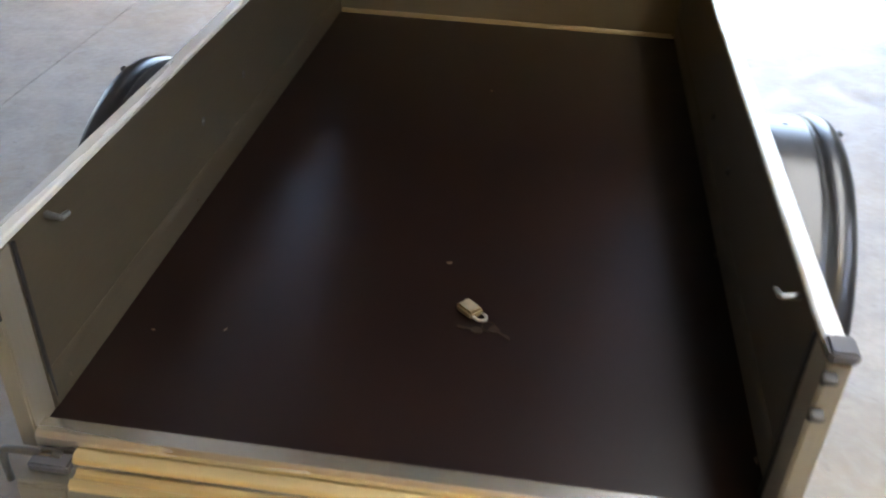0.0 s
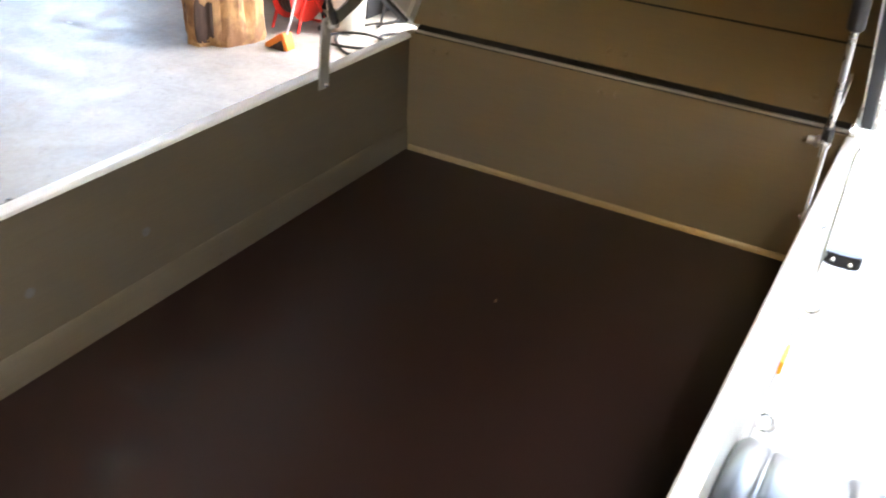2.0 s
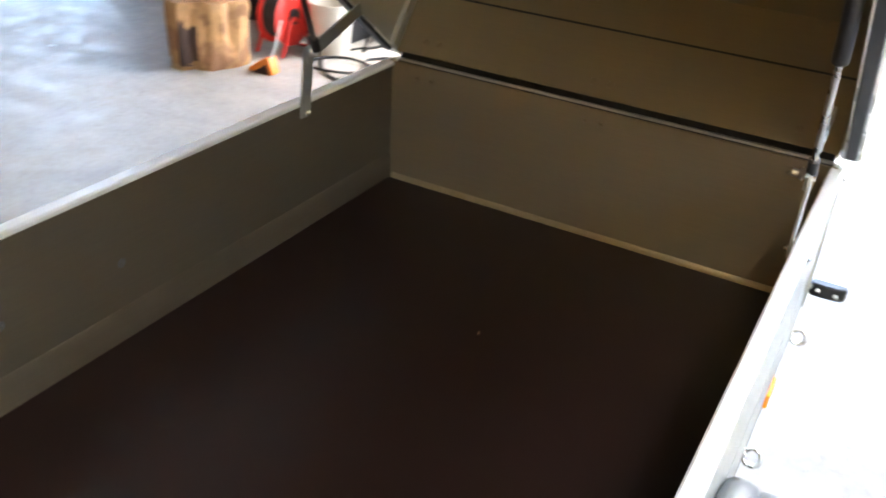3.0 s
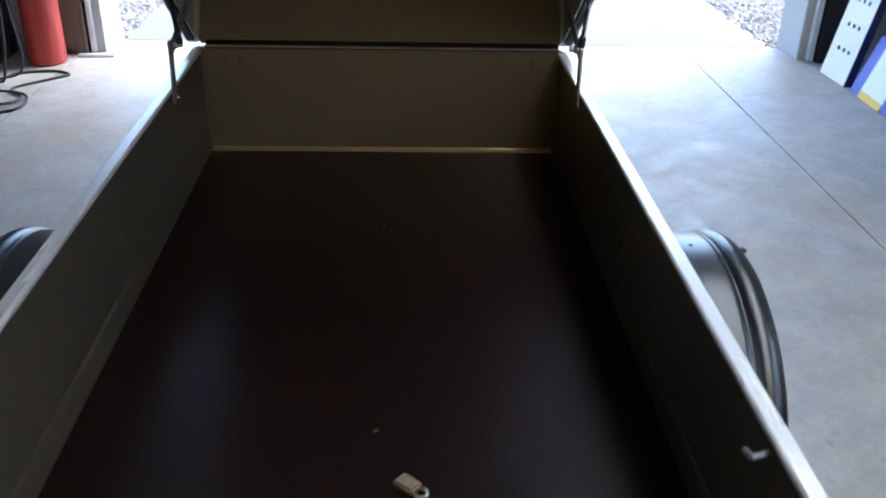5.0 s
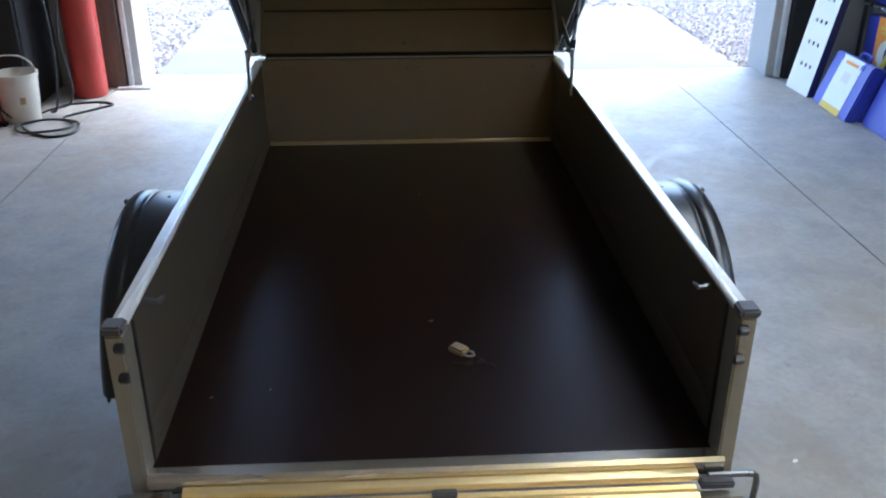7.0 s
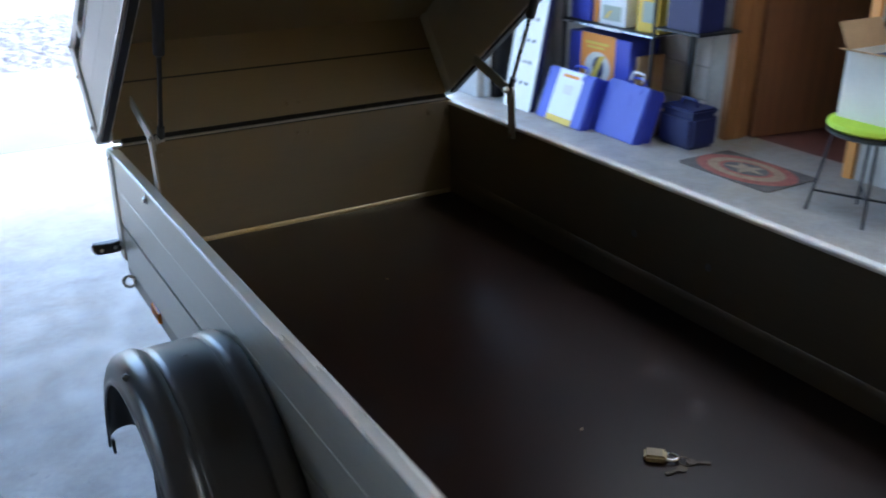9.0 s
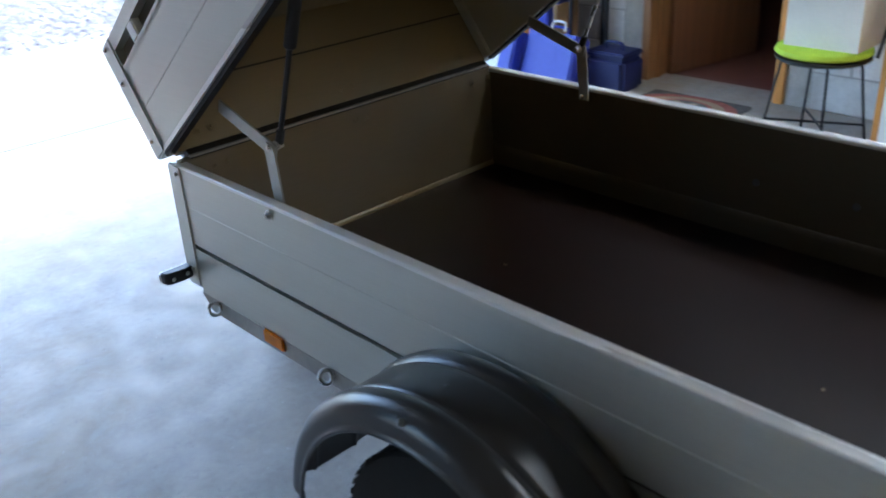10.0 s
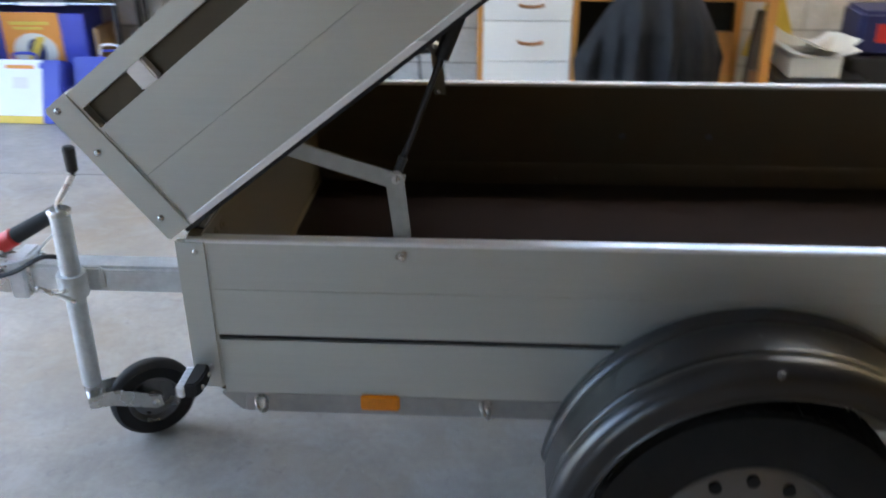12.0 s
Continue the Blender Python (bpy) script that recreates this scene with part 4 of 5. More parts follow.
ring = revolve([(0.011 + 0.0012 * math.cos(a), 0.0012 * math.sin(a)) for a in [k * math.pi / 3 for k in range(6)]], 20, closed=True)
ring.transform(pose(0.030, -0.030, 0.0035, 8, 0, 0))
part("key_ring", ring, KEYMETAL, lock)
for x, y, rz in ((0.040, -0.036, -38), (0.012, -0.042, 172)):
    ky = revolve([(0.0, 0), (0.009, 0), (0.009, 0.002), (0.0, 0.002)], 16)
    ky = box((0.007, -0.0025, 0), (0.034, 0.0025, 0.002), bm=ky)
    ky = box((0.020, 0.002, 0), (0.032, 0.0045, 0.002), bm=ky)
    ky.transform(pose(x, y, 0.0015, 0, 0, rz))
    part("key", ky, KEYMETAL, lock, "small tarnished key")


def flake(x, y, z, L, W, rz, label, seed, mat=SCRAP):
    rnd = random.Random(seed)
    pts = []
    for k in range(9):
        a = 2 * math.pi * k / 9
        r = rnd.uniform(0.75, 1.1)
        pts.append((0.5 * L * r * math.cos(a), 0.5 * W * r * math.sin(a)))
    b = prism(pts, 'z', 0.0, 0.0015)
    for v in b.verts:
        v.co.z += 0.0015 * abs(v.co.x) / L
    b.transform(pose(0, 0, 0, 0, 0, rz))
    return whole("paper_flake", b, mat, (x, y, z), label, "debris", "flakes of litter")


SMUDGES = ((-0.320, 0.828, 0.030, 0.014, 20), (-0.345, 0.726, 0.046, 0.014, 5), (-0.254, 0.610, 0.034, 0.024, 60), (0.284, 0.597, 0.040, 0.020, -20), (0.354, 0.727, 0.014, 0.034, 10), (0.230, 0.444, 0.03, 0.016, 30), (-0.300, 0.780, 0.016, 0.020, 0))
for x, y, a, b_, rz in SMUDGES:
    sm = bmesh.new()
    bmesh.ops.create_circle(sm, cap_ends=True, segments=24, radius=1.0)
    smudge = part("dust_smudge", sm, DUST, bed, "pale dusty smudge", smooth=False)
    smudge.matrix_basis = pose(x, y, ZB + 0.0006, 0, 0, rz) @ Matrix.Diagonal((a * 1.5, b_ * 1.5, 1.0, 1.0))

flake(0.003, 0.511, ZB, 0.013, 0.007, 20, "pale curled flake of packing on the plywood bed", 1)
flake(0.004, 1.291, ZB, 0.011, 0.006, 100, "pale curled flake of packing on the plywood bed", 2)
flake(-0.331, 0.253, ZB, 0.011, 0.003, 70, "thin pale splinter on the plywood bed", 3)
flake(-0.445, 0.232, ZB, 0.009, 0.003, 10, "thin pale splinter on the plywood bed", 4)
flake(0.996, 0.623, 0, 0.020, 0.012, 40, "white scrap lying on the concrete floor", 5, LABELW)
flake(-3.398, 3.066, 0, 0.045, 0.02, 10, "white scrap lying on the concrete floor", 6, LABELW)
flake(-3.573, 2.555, 0, 0.05, 0.025, 60, "white scrap lying on the concrete floor", 7, LABELW)

# ---- beside the left door post ----
log = thing("log_stump", (-2.645, 3.43, 0), "sawn log stump with dark split sides and a broken top", "log")
LH_ = 0.335


def log_radius(a, z):
    r = 0.205 + 0.020 * math.sin(3 * a + 0.6) + 0.014 * math.sin(7 * a) + 0.034 * noise.noise((math.cos(a) * 3, math.sin(a) * 3, z * 4))
    return r - 0.018 * (1 - z / LH_) * math.sin(2 * a) - 0.010 * abs(math.sin(9 * a + 2 * z)) ** 6


def log_skin(a0, a1, z0, z1, grow, n, ragged):
    """A shell of the log's side between two angles, grown outwards."""
    b = bmesh.new()
    rows_ = []
    for j in range(9):
        row = []
        for k in range(n + 1):
            a = a0 + (a1 - a0) * k / n
            w = ragged * noise.noise((a * 4, 2.0, j * 0.1))
            z = z0 + (z1 - z0) * j / 8 + (w if 0 < j else 0)
            edge = min(1, 4 * k / n, 4 * (n - k) / n, 4 * j / 8 + 0.4, 4 * (8 - j) / 8)
            r = log_radius(a, z) - 0.012 + (grow + 0.012) * edge
            row.append(b.verts.new((r * math.cos(a), r * math.sin(a), max(0.001, z))))
        rows_.append(row)
    for j in range(8):
        for k in range(n):
            b.faces.new((rows_[j][k], rows_[j][k + 1], rows_[j + 1][k + 1], rows_[j + 1][k]))
    return b


bm = bmesh.new()
rows_ = []
for j in range(11):
    z = LH_ * j / 10
    ring_ = []
    for k in range(56):
        a = 2 * math.pi * k / 56
        r = log_radius(a, z) - (0.014 if j in (0, 10) else 0)
        up = 0.018 * noise.noise((math.cos(a) * 2, math.sin(a) * 2, 1)) if j == 10 else 0
        ring_.append(bm.verts.new((r * math.cos(a), r * math.sin(a), z + up)))
    rows_.append(ring_)
for j in range(10):
    for k in range(56):
        bm.faces.new((rows_[j][k], rows_[j][(k + 1) % 56], rows_[j + 1][(k + 1) % 56], rows_[j + 1][k]))
bm.faces.new(list(reversed(rows_[0])))
bm.faces.new(rows_[10])
part("trunk", bm, LOG, log)
for a0, a1, z0, z1, seed in ((-2.15, -1.72, 0.0, 0.27, 1), (-1.55, -0.98, 0.02, 0.28, 2), (-2.65, -2.35, 0.0, 0.20, 3)):
    part("dark_split", log_skin(a0, a1, z0, z1, 0.004, 12, 0.03), LOGDARK, log, "dark split heartwood")
top_slab = revolve([(0.0, 0.372), (0.10, 0.376), (0.165, 0.366), (0.175, 0.345), (0.170, 0.318), (0.0, 0.318)], 32)
for v in top_slab.verts:
    k_ = 1 + 0.12 * noise.noise((v.co.x * 9, v.co.y * 9, 2))
    v.co.x, v.co.y = v.co.x * k_ - 0.01, v.co.y * k_ * 0.86 + 0.02
    v.co.z += 0.05 * v.co.x + 0.012 * noise.noise((v.co.x * 14, v.co.y * 14, 4))
part("sawn_end", top_slab, LOGTOP, log, "pale split slab on top")
part("split_wedge", prism([(-0.045, 0), (0.045, 0), (0.030, 0.045), (-0.035, 0.05)], 'y', -0.232, -0.19, bevel=0.004), LOGTOP, log, "pale split wedge at the foot")

reel = thing("hose_reel", (-2.44, 3.80, 0), "red hose reel on a black stand", "hose reel")
for x in (-0.06, 0.06):
    disc = revolve([(0.045, x - 0.003), (0.085, x - 0.005), (0.150, x - 0.004), (0.157, x), (0.150, x + 0.004), (0.085, x + 0.005), (0.045, x + 0.003)], 36, 'x', centre=(0, 0, 0.20), closed=True)
    part("reel_disc", disc, REDP, reel, "red plastic disc")
part("reel_drum", revolve([(0.0, -0.075), (0.04, -0.075), (0.044, -0.05), (0.044, 0.05), (0.04, 0.075), (0.0, 0.075)], 24, 'x', centre=(0, 0, 0.20)), BLACK, reel)
hs = None
for ring_r in (0.072, 0.095, 0.116):
    for i in range(5):
        hs = revolve([(ring_r + 0.011 * math.cos(a), -0.044 + i * 0.022 + 0.011 * math.sin(a)) for a in [k * math.pi / 4 for k in range(8)]], 28, 'x', centre=(0, 0, 0.20), closed=True, bm=hs)
part("wound_hose", hs, CABLE, reel, "wound black hose")
for x in (-0.085, 0.085):
    part("stand_leg", tube([(x, -0.13, 0.009), (x * 0.96, -0.02, 0.20), (x, 0.13, 0.009)], 0.009, smooth_steps=4), REDP, reel)
part("stand_bar", cyl((-0.085, 0.13, 0.009), (0.085, 0.13, 0.009), 0.008, seg=10), REDP, reel)
part("reel_grip", cyl((0.064, -0.03, 0.31), (0.112, -0.03, 0.31), 0.011, seg=12, bevel=0.003), WHITEP, reel, "pale winding knob")

stand = thing("orange_stand", (-2.29, 3.46, 0), "small orange plastic wedge stand with a bent rod", "stand")
wedge = prism([(-0.085, 0), (0.060, 0), (0.060, 0.022), (0.040, 0.085), (0.022, 0.088), (-0.085, 0.016)], 'y', -0.038, 0.030, bevel=0.004)
part("wedge", wedge, ORANGE, stand)
part("wedge_hollow_shade", prism([(-0.055, 0.0), (0.045, 0.0), (0.030, 0.055)], 'y', -0.043, -0.0385), LOGDARK, stand, "dark triangle standing for the shade in a hollow side")
part("rod", tube([(0.035, -0.005, 0.08), (0.055, 0.01, 0.16), (0.075, 0.03, 0.27)], 0.006), GALV, stand, "bent steel rod")

bucket = thing("bucket", (-2.225, 3.93, 0), "off-white plastic bucket with its wire handle up", "bucket")
part("bucket_body", revolve([(0.0, 0.0), (0.094, 0.0), (0.098, 0.006), (0.118, 0.262), (0.124, 0.264), (0.124, 0.285), (0.116, 0.285), (0.095, 0.012), (0.0, 0.012)], 36), BUCKET, bucket)
part("handle", tube([(-0.122, 0, 0.27), (-0.105, -0.02, 0.345), (-0.05, -0.035, 0.385), (0.05, -0.035, 0.385), (0.105, -0.02, 0.345), (0.122, 0, 0.27)], 0.0045), BUCKET, bucket, "pale carrying handle")
part("label_panel", revolve([(0.1075, 0.12), (0.1105, 0.16)], 6, a0=-68, a1=-52), CARD, bucket, "small faded label")

gas = thing("gas_cylinder", (-1.99, 4.47, 0), "tall red steel gas cylinder", "gas cylinder")
part("cylinder_body", revolve([(0.0, 0.0), (0.095, 0.0), (0.104, 0.012), (0.104, 1.12), (0.098, 1.19), (0.075, 1.25), (0.035, 1.28), (0.03, 1.32), (0, 1.32)], 40), REDPAINT, gas)
part("valve", cyl((0, 0, 1.31), (0, 0, 1.40), 0.017, seg=12, bevel=0.003), BRASS, gas, "brass valve")

cabinet = thing("cabinet", (-2.93, 4.35, 0), "matt black steel cabinet against the pier", "cabinet")
part("carcass", box((-0.69, -0.20, 0), (0.69, 0.34, 1.85), 0.006), CABINET, cabinet)
for s in (-1, 1):
    part("cabinet_door", box((s * 0.005, -0.222, 0.04), (s * 0.68, -0.202, 1.82), 0.004), CABINET, cabinet)
    part("door_pull", box((s * 0.03, -0.240, 0.95), (s * 0.045, -0.223, 1.08), 0.003), BLACK, cabinet)

cord = thing("extension_cord", (-1.95, 3.85, 0), "loose coils of black extension cord on the floor", "cable")
co = tube([(-0.30, 0.1, 0.008), (-0.20, -0.12, 0.008), (-0.02, -0.27, 0.008), (0.10, -0.20, 0.010), (0.06, -0.02, 0.015), (-0.12, 0.02, 0.020), (-0.26, -0.07, 0.012), (-0.17, -0.22, 0.018), (0.02, -0.18, 0.02), (0.05, -0.05, 0.012), (-0.05, 0.10, 0.008), (0.10, 0.28, 0.008), (0.16, 0.36, 0.008), (0.05, 0.42, 0.008), (-0.12, 0.36, 0.010), (-0.16, 0.22, 0.012), (-0.10, 0.16, 0.06), (-0.08, 0.20, 0.35), (-0.12, 0.26, 0.75), (-0.20, 0.292, 1.10)], 0.0075)
part("cord_run", co, CABLE, cord)
co = tube([(-0.34, -0.02, 0.008), (-0.36, -0.02, 0.10), (-0.28, 0.0, 0.03), (-0.16, 0.18, 0.03), (-0.02, 0.22, 0.10), (-0.05, 0.24, 0.5), (0.02, 0.292, 0.9)], 0.006)
part("cord_tail", co, CABLE, cord)
part("cord_plug", box((-0.375, -0.05, 0.0), (-0.325, -0.01, 0.028), 0.006), CABLE, cord)
offcut = whole("steel_bar", box((-0.11, -0.016, 0), (0.10, 0.016, 0.018), 0.004), GALV, (-1.745, 4.585, 0), "short dull steel bar lying by the door track", "bar")

# ---- along the block wall ----
def perforated(w, h, cols, rows2, hole, thick):
    """A plate in the xz-plane of its own with real round holes."""
    b = bmesh.new()
    cw, chh = w / cols, h / rows2
    for i in range(cols):
        for j in range(rows2):
            cx, cz = -w / 2 + (i + 0.5) * cw, (j + 0.5) * chh
            solid = (i in (0, cols - 1)) or j % 2 == 1 or j == 0
            if solid:
                q = [(-cw / 2, -chh / 2), (cw / 2, -chh / 2), (cw / 2, chh / 2), (-cw / 2, chh / 2)]
                for y in (0, thick):
                    b.faces.new([b.verts.new((cx + u, y, cz + v)) for u, v in q])
                continue
            n = 8
            sq, ho = [], []
            for k in range(n):
                a = 2 * math.pi * k / n + math.pi / n * 0
                c, s_ = math.cos(a), math.sin(a)
                t_ = max(abs(c), abs(s_))
                sq.append((c / t_ * cw / 2, s_ / t_ * chh / 2))
                ho.append((c * hole, s_ * hole))
            for y in (0, thick):
                vs = [b.verts.new((cx + u, y, cz + v)) for u, v in sq]
                vh = [b.verts.new((cx + u, y, cz + v)) for u, v in ho]
                for k in range(n):
                    b.faces.new((vs[k], vs[(k + 1) % n], vh[(k + 1) % n], vh[k]))
            w0 = [b.verts.new((cx + u, 0, cz + v)) for u, v in ho]
            w1 = [b.verts.new((cx + u, thick, cz + v)) for u, v in ho]
            for k in range(n):
                b.faces.new((w0[k], w0[(k + 1) % n], w1[(k + 1) % n], w1[k]))
    bmesh.ops.remove_doubles(b, verts=b.verts[:], dist=1e-5)
    return b


ramp = thing("loading_ramp", (2.565, 4.30, 0), "white perforated metal loading ramp leaning on the wall", "ramp")
RM = pose(0, 0, 0.003, 0, 0, 0) @ pose(0, 0, 0, 0, 11, 0) @ pose(0, 0, 0, 0, 0, -87)
pf = perforated(0.285, 1.55, 5, 22, 0.0145, 0.004)
pf.transform(RM)
part("tread_plate", pf, WHITEM, ramp, smooth=False)
for s in (-1, 1):
    sd = box((s * 0.1425, 0.0, 0), (s * 0.1465, 0.05, 1.55), 0.001, 1, m=RM)
    part("side_flange", sd, NAVY if s > 0 else WHITEM, ramp)
part("shade_sheet", box((-0.140, 0.048, 0.002), (0.140, 0.051, 1.548), m=RM), HOLE, ramp, "added dark sheet standing for shade behind the holes")


def lean_case(name, origin, w, h, d, lean, turn, mat, label, cat):
    t_ = thing(name, origin, label, cat, "plastic cases by the wall")
    m = pose(0, 0, 0, 0, 0, turn) @ pose(0, 0, 0, lean, 0, 0)
    part("case_shell", box((-w / 2, 0, 0), (w / 2, d * 0.55, h), 0.012, m=m), mat, t_)
    part("case_back", box((-w / 2 + 0.003, d * 0.56, 0.003), (w / 2 - 0.003, d, h - 0.003), 0.012, m=m), mat, t_)
    hd = tube([(-0.06, d * 0.5, h), (-0.055, d * 0.5, h + 0.035), (0.055, d * 0.5, h + 0.035), (0.06, d * 0.5, h)], 0.008, smooth_steps=3)
    hd.transform(m)
    part("handle", hd, mat, t_)
    for u in (-w * 0.28, w * 0.28):
        part("latch", box((u - 0.018, -0.005, h - 0.050), (u + 0.018, 0.006, h - 0.014), 0.003, m=m), mat, t_)
    return t_, m


c1, m1 = lean_case("tool_case", (2.568, 3.855, 0.0), 0.485, 0.345, 0.13, -19, -92, BLUE, "blue plastic case with a broad white paper band", "tool case")
part("paper_band", box((-0.125, -0.0022, 0.045), (0.135, 0.0, 0.343), m=m1), LABELW, c1, "white paper band")
part("band_print", box((-0.03, -0.0034, 0.19), (0.055, -0.002, 0.25), m=m1), PAPER, c1, "small faded print")
part("band_title", box((-0.07, -0.0034, 0.295), (0.09, -0.002, 0.315), m=m1), LABELO, c1, "faded orange title bar")
part("band_foot", box((-0.125, -0.0024, 0.004), (0.135, 0.0, 0.0445), m=m1), LABELY, c1, "yellow foot of the band")
c2, m2 = lean_case("tool_case", (2.632, 3.395, 0.0), 0.385, 0.345, 0.14, -18, -92, BLUE, "plain blue plastic case with a moulded badge and pale handle", "tool case")
part("badge", box((-0.09, -0.003, 0.20), (0.06, 0.0, 0.285), 0.002, m=m2), BLUE, c2)
for i in range(3):
    part("badge_bar", box((-0.045, -0.0045, 0.215 + i * 0.02), (0.045, -0.003, 0.226 + i * 0.02), m=m2), BLUE, c2)
hp2 = tube([(-0.05, 0.05, 0.36), (-0.045, 0.05, 0.41), (0.045, 0.05, 0.41), (0.05, 0.05, 0.36)], 0.007, smooth_steps=2)
hp2.transform(m2)
part("carry_handle", hp2, WHITEP, c2, "pale grey carrying handle")
c3 = thing("tool_box", (2.93, 3.08, 0), "small dark navy plastic tool box on the floor", "tool case", "plastic cases by the wall")
part("case_shell", box((-0.11, -0.14, 0), (0.11, 0.14, 0.20), 0.025, 3), NAVY, c3)
part("case_lid", box((-0.105, -0.135, 0.202), (0.105, 0.135, 0.232), 0.012), NAVY, c3)
part("handle", tube([(0, -0.06, 0.23), (0, -0.05, 0.268), (0, 0.05, 0.268), (0, 0.06, 0.23)], 0.010, smooth_steps=3), NAVY, c3)
flap = thing("cardboard_offcut", (2.87, 3.30, 0), "torn piece of brown cardboard standing behind the cases", "cardboard")
part("sheet", prism([(-0.09, 0), (0.10, 0), (0.09, 0.24), (0.03, 0.22), (-0.02, 0.26), (-0.10, 0.23)], 'y', 0, 0.004), CARD, flap)

# wire shelf unit and what stands on it
shelf = thing("shelf_unit", (3.01, 3.765, 0), "black and chrome open shelf unit against the block wall", "shelf")
for dx in (-0.15, 0.165):
    for dy in (-0.415, 0.415):
        part("post", cyl((dx, dy, 0), (dx, dy, 1.75), 0.0125, seg=12), BLACK, shelf)
for z in (0.05, 0.60, 0.98, 1.40):
    sh_ = part("shelf_board", box((-0.165, -0.43, z - 0.006), (0.18, 0.43, z), 0.002, 1), BLACK, shelf)
    part("shelf_edge", cyl((-0.168, -0.43, z - 0.012), (-0.168, 0.43, z - 0.012), 0.006, seg=8), ZINC, sh_, "chrome front edge")
    part("price_strip", box((-0.178, -0.16, z - 0.020), (-0.1745, 0.10, z - 0.002)), LABELW, sh_)
post2 = thing("shelf_upright", (3.145, 3.30, 0), "slim black shelf upright by the block wall", "shelf")
part("post", box((-0.012, -0.012, 0), (0.012, 0.012, 1.75), 0.002), BLACK, post2)
part("bracket_arm", box((-0.26, -0.01, 0.625), (-0.012, 0.01, 0.639), 0.002), BLACK, post2)
part("bracket_board", box((-0.30, -0.32, 0.64), (0.035, 0.02, 0.655), 0.002), BLACK, post2)


def carton(origin, size, mat, label, panels=(), name="carton", cat="box"):
    t_ = thing(name, origin, label, cat, "boxes on the shelves")
    sx_, sy_, sz_ = size
    part("box_body", box((-sx_ / 2, -sy_ / 2, 0), (sx_ / 2, sy_ / 2, sz_), 0.006), mat, t_)
    for k, (nm, y0, y1, z0, z1, mt) in enumerate(panels):
        out = 0.0022 + 0.0015 * k
        if "disc" in nm:
            ring_ = [(0.5 * (y0 + y1) + 0.5 * (y1 - y0) * math.cos(q), 0.5 * (z0 + z1) + 0.5 * (z1 - z0) * math.sin(q)) for q in [2 * math.pi * i / 28 for i in range(28)]]
            part(nm, prism(ring_, 'x', -sx_ / 2 - out, -sx_ / 2 - 0.0003), mt, t_)
        elif "flash" in nm:
            w_ = (y1 - y0) * 0.35
            part(nm, prism([(y0, z1), (y0 + w_, z1), (y1, z0), (y1 - w_, z0)], 'x', -sx_ / 2 - out, -sx_ / 2 - 0.0003), mt, t_)
        else:
            part(nm, box((-sx_ / 2 - out, y0, z0), (-sx_ / 2 - 0.0003, y1, z1)), mt, t_)
    return t_


carton((2.99, 3.84, 0.05), (0.24, 0.60, 0.48), BLUE, "large blue tool case with an orange printed sleeve", (("printed_sleeve", -0.16, 0.17, 0.14, 0.488, LABELO), ("sleeve_disc", -0.125, 0.125, 0.165, 0.375, PAPER), ("disc_hub", -0.06, 0.045, 0.20, 0.345, NAVY), ("sleeve_flash", -0.07, 0.075, 0.185, 0.355, LABELY), ("title_bar", -0.10, 0.12, 0.42, 0.437, LABELY), ("title_bar", -0.06, 0.10, 0.395, 0.408, LABELY)), "tool_case", "tool case")
carton((2.99, 4.06, 0.60), (0.2, 0.20, 0.30), BLUE, "blue plastic case on the upper shelf", (), "tool_case", "tool case")
carton((2.99, 3.755, 0.60), (0.2, 0.25, 0.34), LABELW, "white printed carton on the upper shelf", (("print_panel", -0.08, 0.09, 0.03, 0.12, LABELG), ("print_flash", 0.0, 0.07, 0.04, 0.09, LABELY)))
carton((2.99, 3.925, 0.60), (0.18, 0.05, 0.27), LABELO, "narrow orange carton on the upper shelf")
carton((2.99, 3.445, 0.60), (0.2, 0.19, 0.33), LABELY, "yellow printed carton on the upper shelf", (("print_panel", -0.05, 0.04, 0.06, 0.18, LABELG), ("print_band", -0.06, 0.06, 0.27, 0.31, LABELW)))
carton((2.97, 3.14, 0.655), (0.2, 0.26, 0.26), NAVY, "dark navy case on the bracket shelf", (("yellow_edge", 0.124, 0.129, 0.02, 0.25, LABELY),), "tool_case", "tool case")
carton((2.99, 3.49, 0.05), (0.22, 0.03, 0.40), CARD, "flattened brown carton standing on the low shelf")

# doormat
mat_ = thing("doormat", (2.83, 2.535, 0), "worn doormat with red and tan rings and a star", "doormat")
def rr(w, h, r):
    pts = []
    for cx, cy, a0 in ((w - r, h - r, 0), (-w + r, h - r, 90), (-w + r, -h + r, 180), (w - r, -h + r, 270)):
        for k in range(5):
            a = radians(a0 + 22.5 * k)
            pts.append((cx + r * math.cos(a), cy + r * math.sin(a)))
    return pts
part("mat_base", prism(rr(0.20, 0.31, 0.03), 'z', 0, 0.007), MATBASE, mat_)
def oval(ax, ay, n=36):
    return [(ax * math.cos(2 * math.pi * k / n), ay * math.sin(2 * math.pi * k / n)) for k in range(n)]
part("red_ring", prism(oval(0.195, 0.305), 'z', 0.0071, 0.0085), MATRED, mat_)
part("tan_ring", prism(oval(0.150, 0.235), 'z', 0.0086, 0.0095), MATTAN, mat_)
part("inner_ring", prism(oval(0.105, 0.165), 'z', 0.0096, 0.0105), MATRED, mat_)
part("centre_disc", prism(oval(0.088, 0.138), 'z', 0.0106, 0.0112), MATBASE, mat_)
stp = []
for k in range(10):
    a = math.pi / 2 + k * math.pi / 5 + 0.5
    r = 1.0 if k % 2 == 0 else 0.42
    stp.append((0.085 * r * math.cos(a), 0.133 * r * math.sin(a)))
part("star", prism(stp, 'z', 0.0113, 0.0122), MATSTAR, mat_, "cream star")

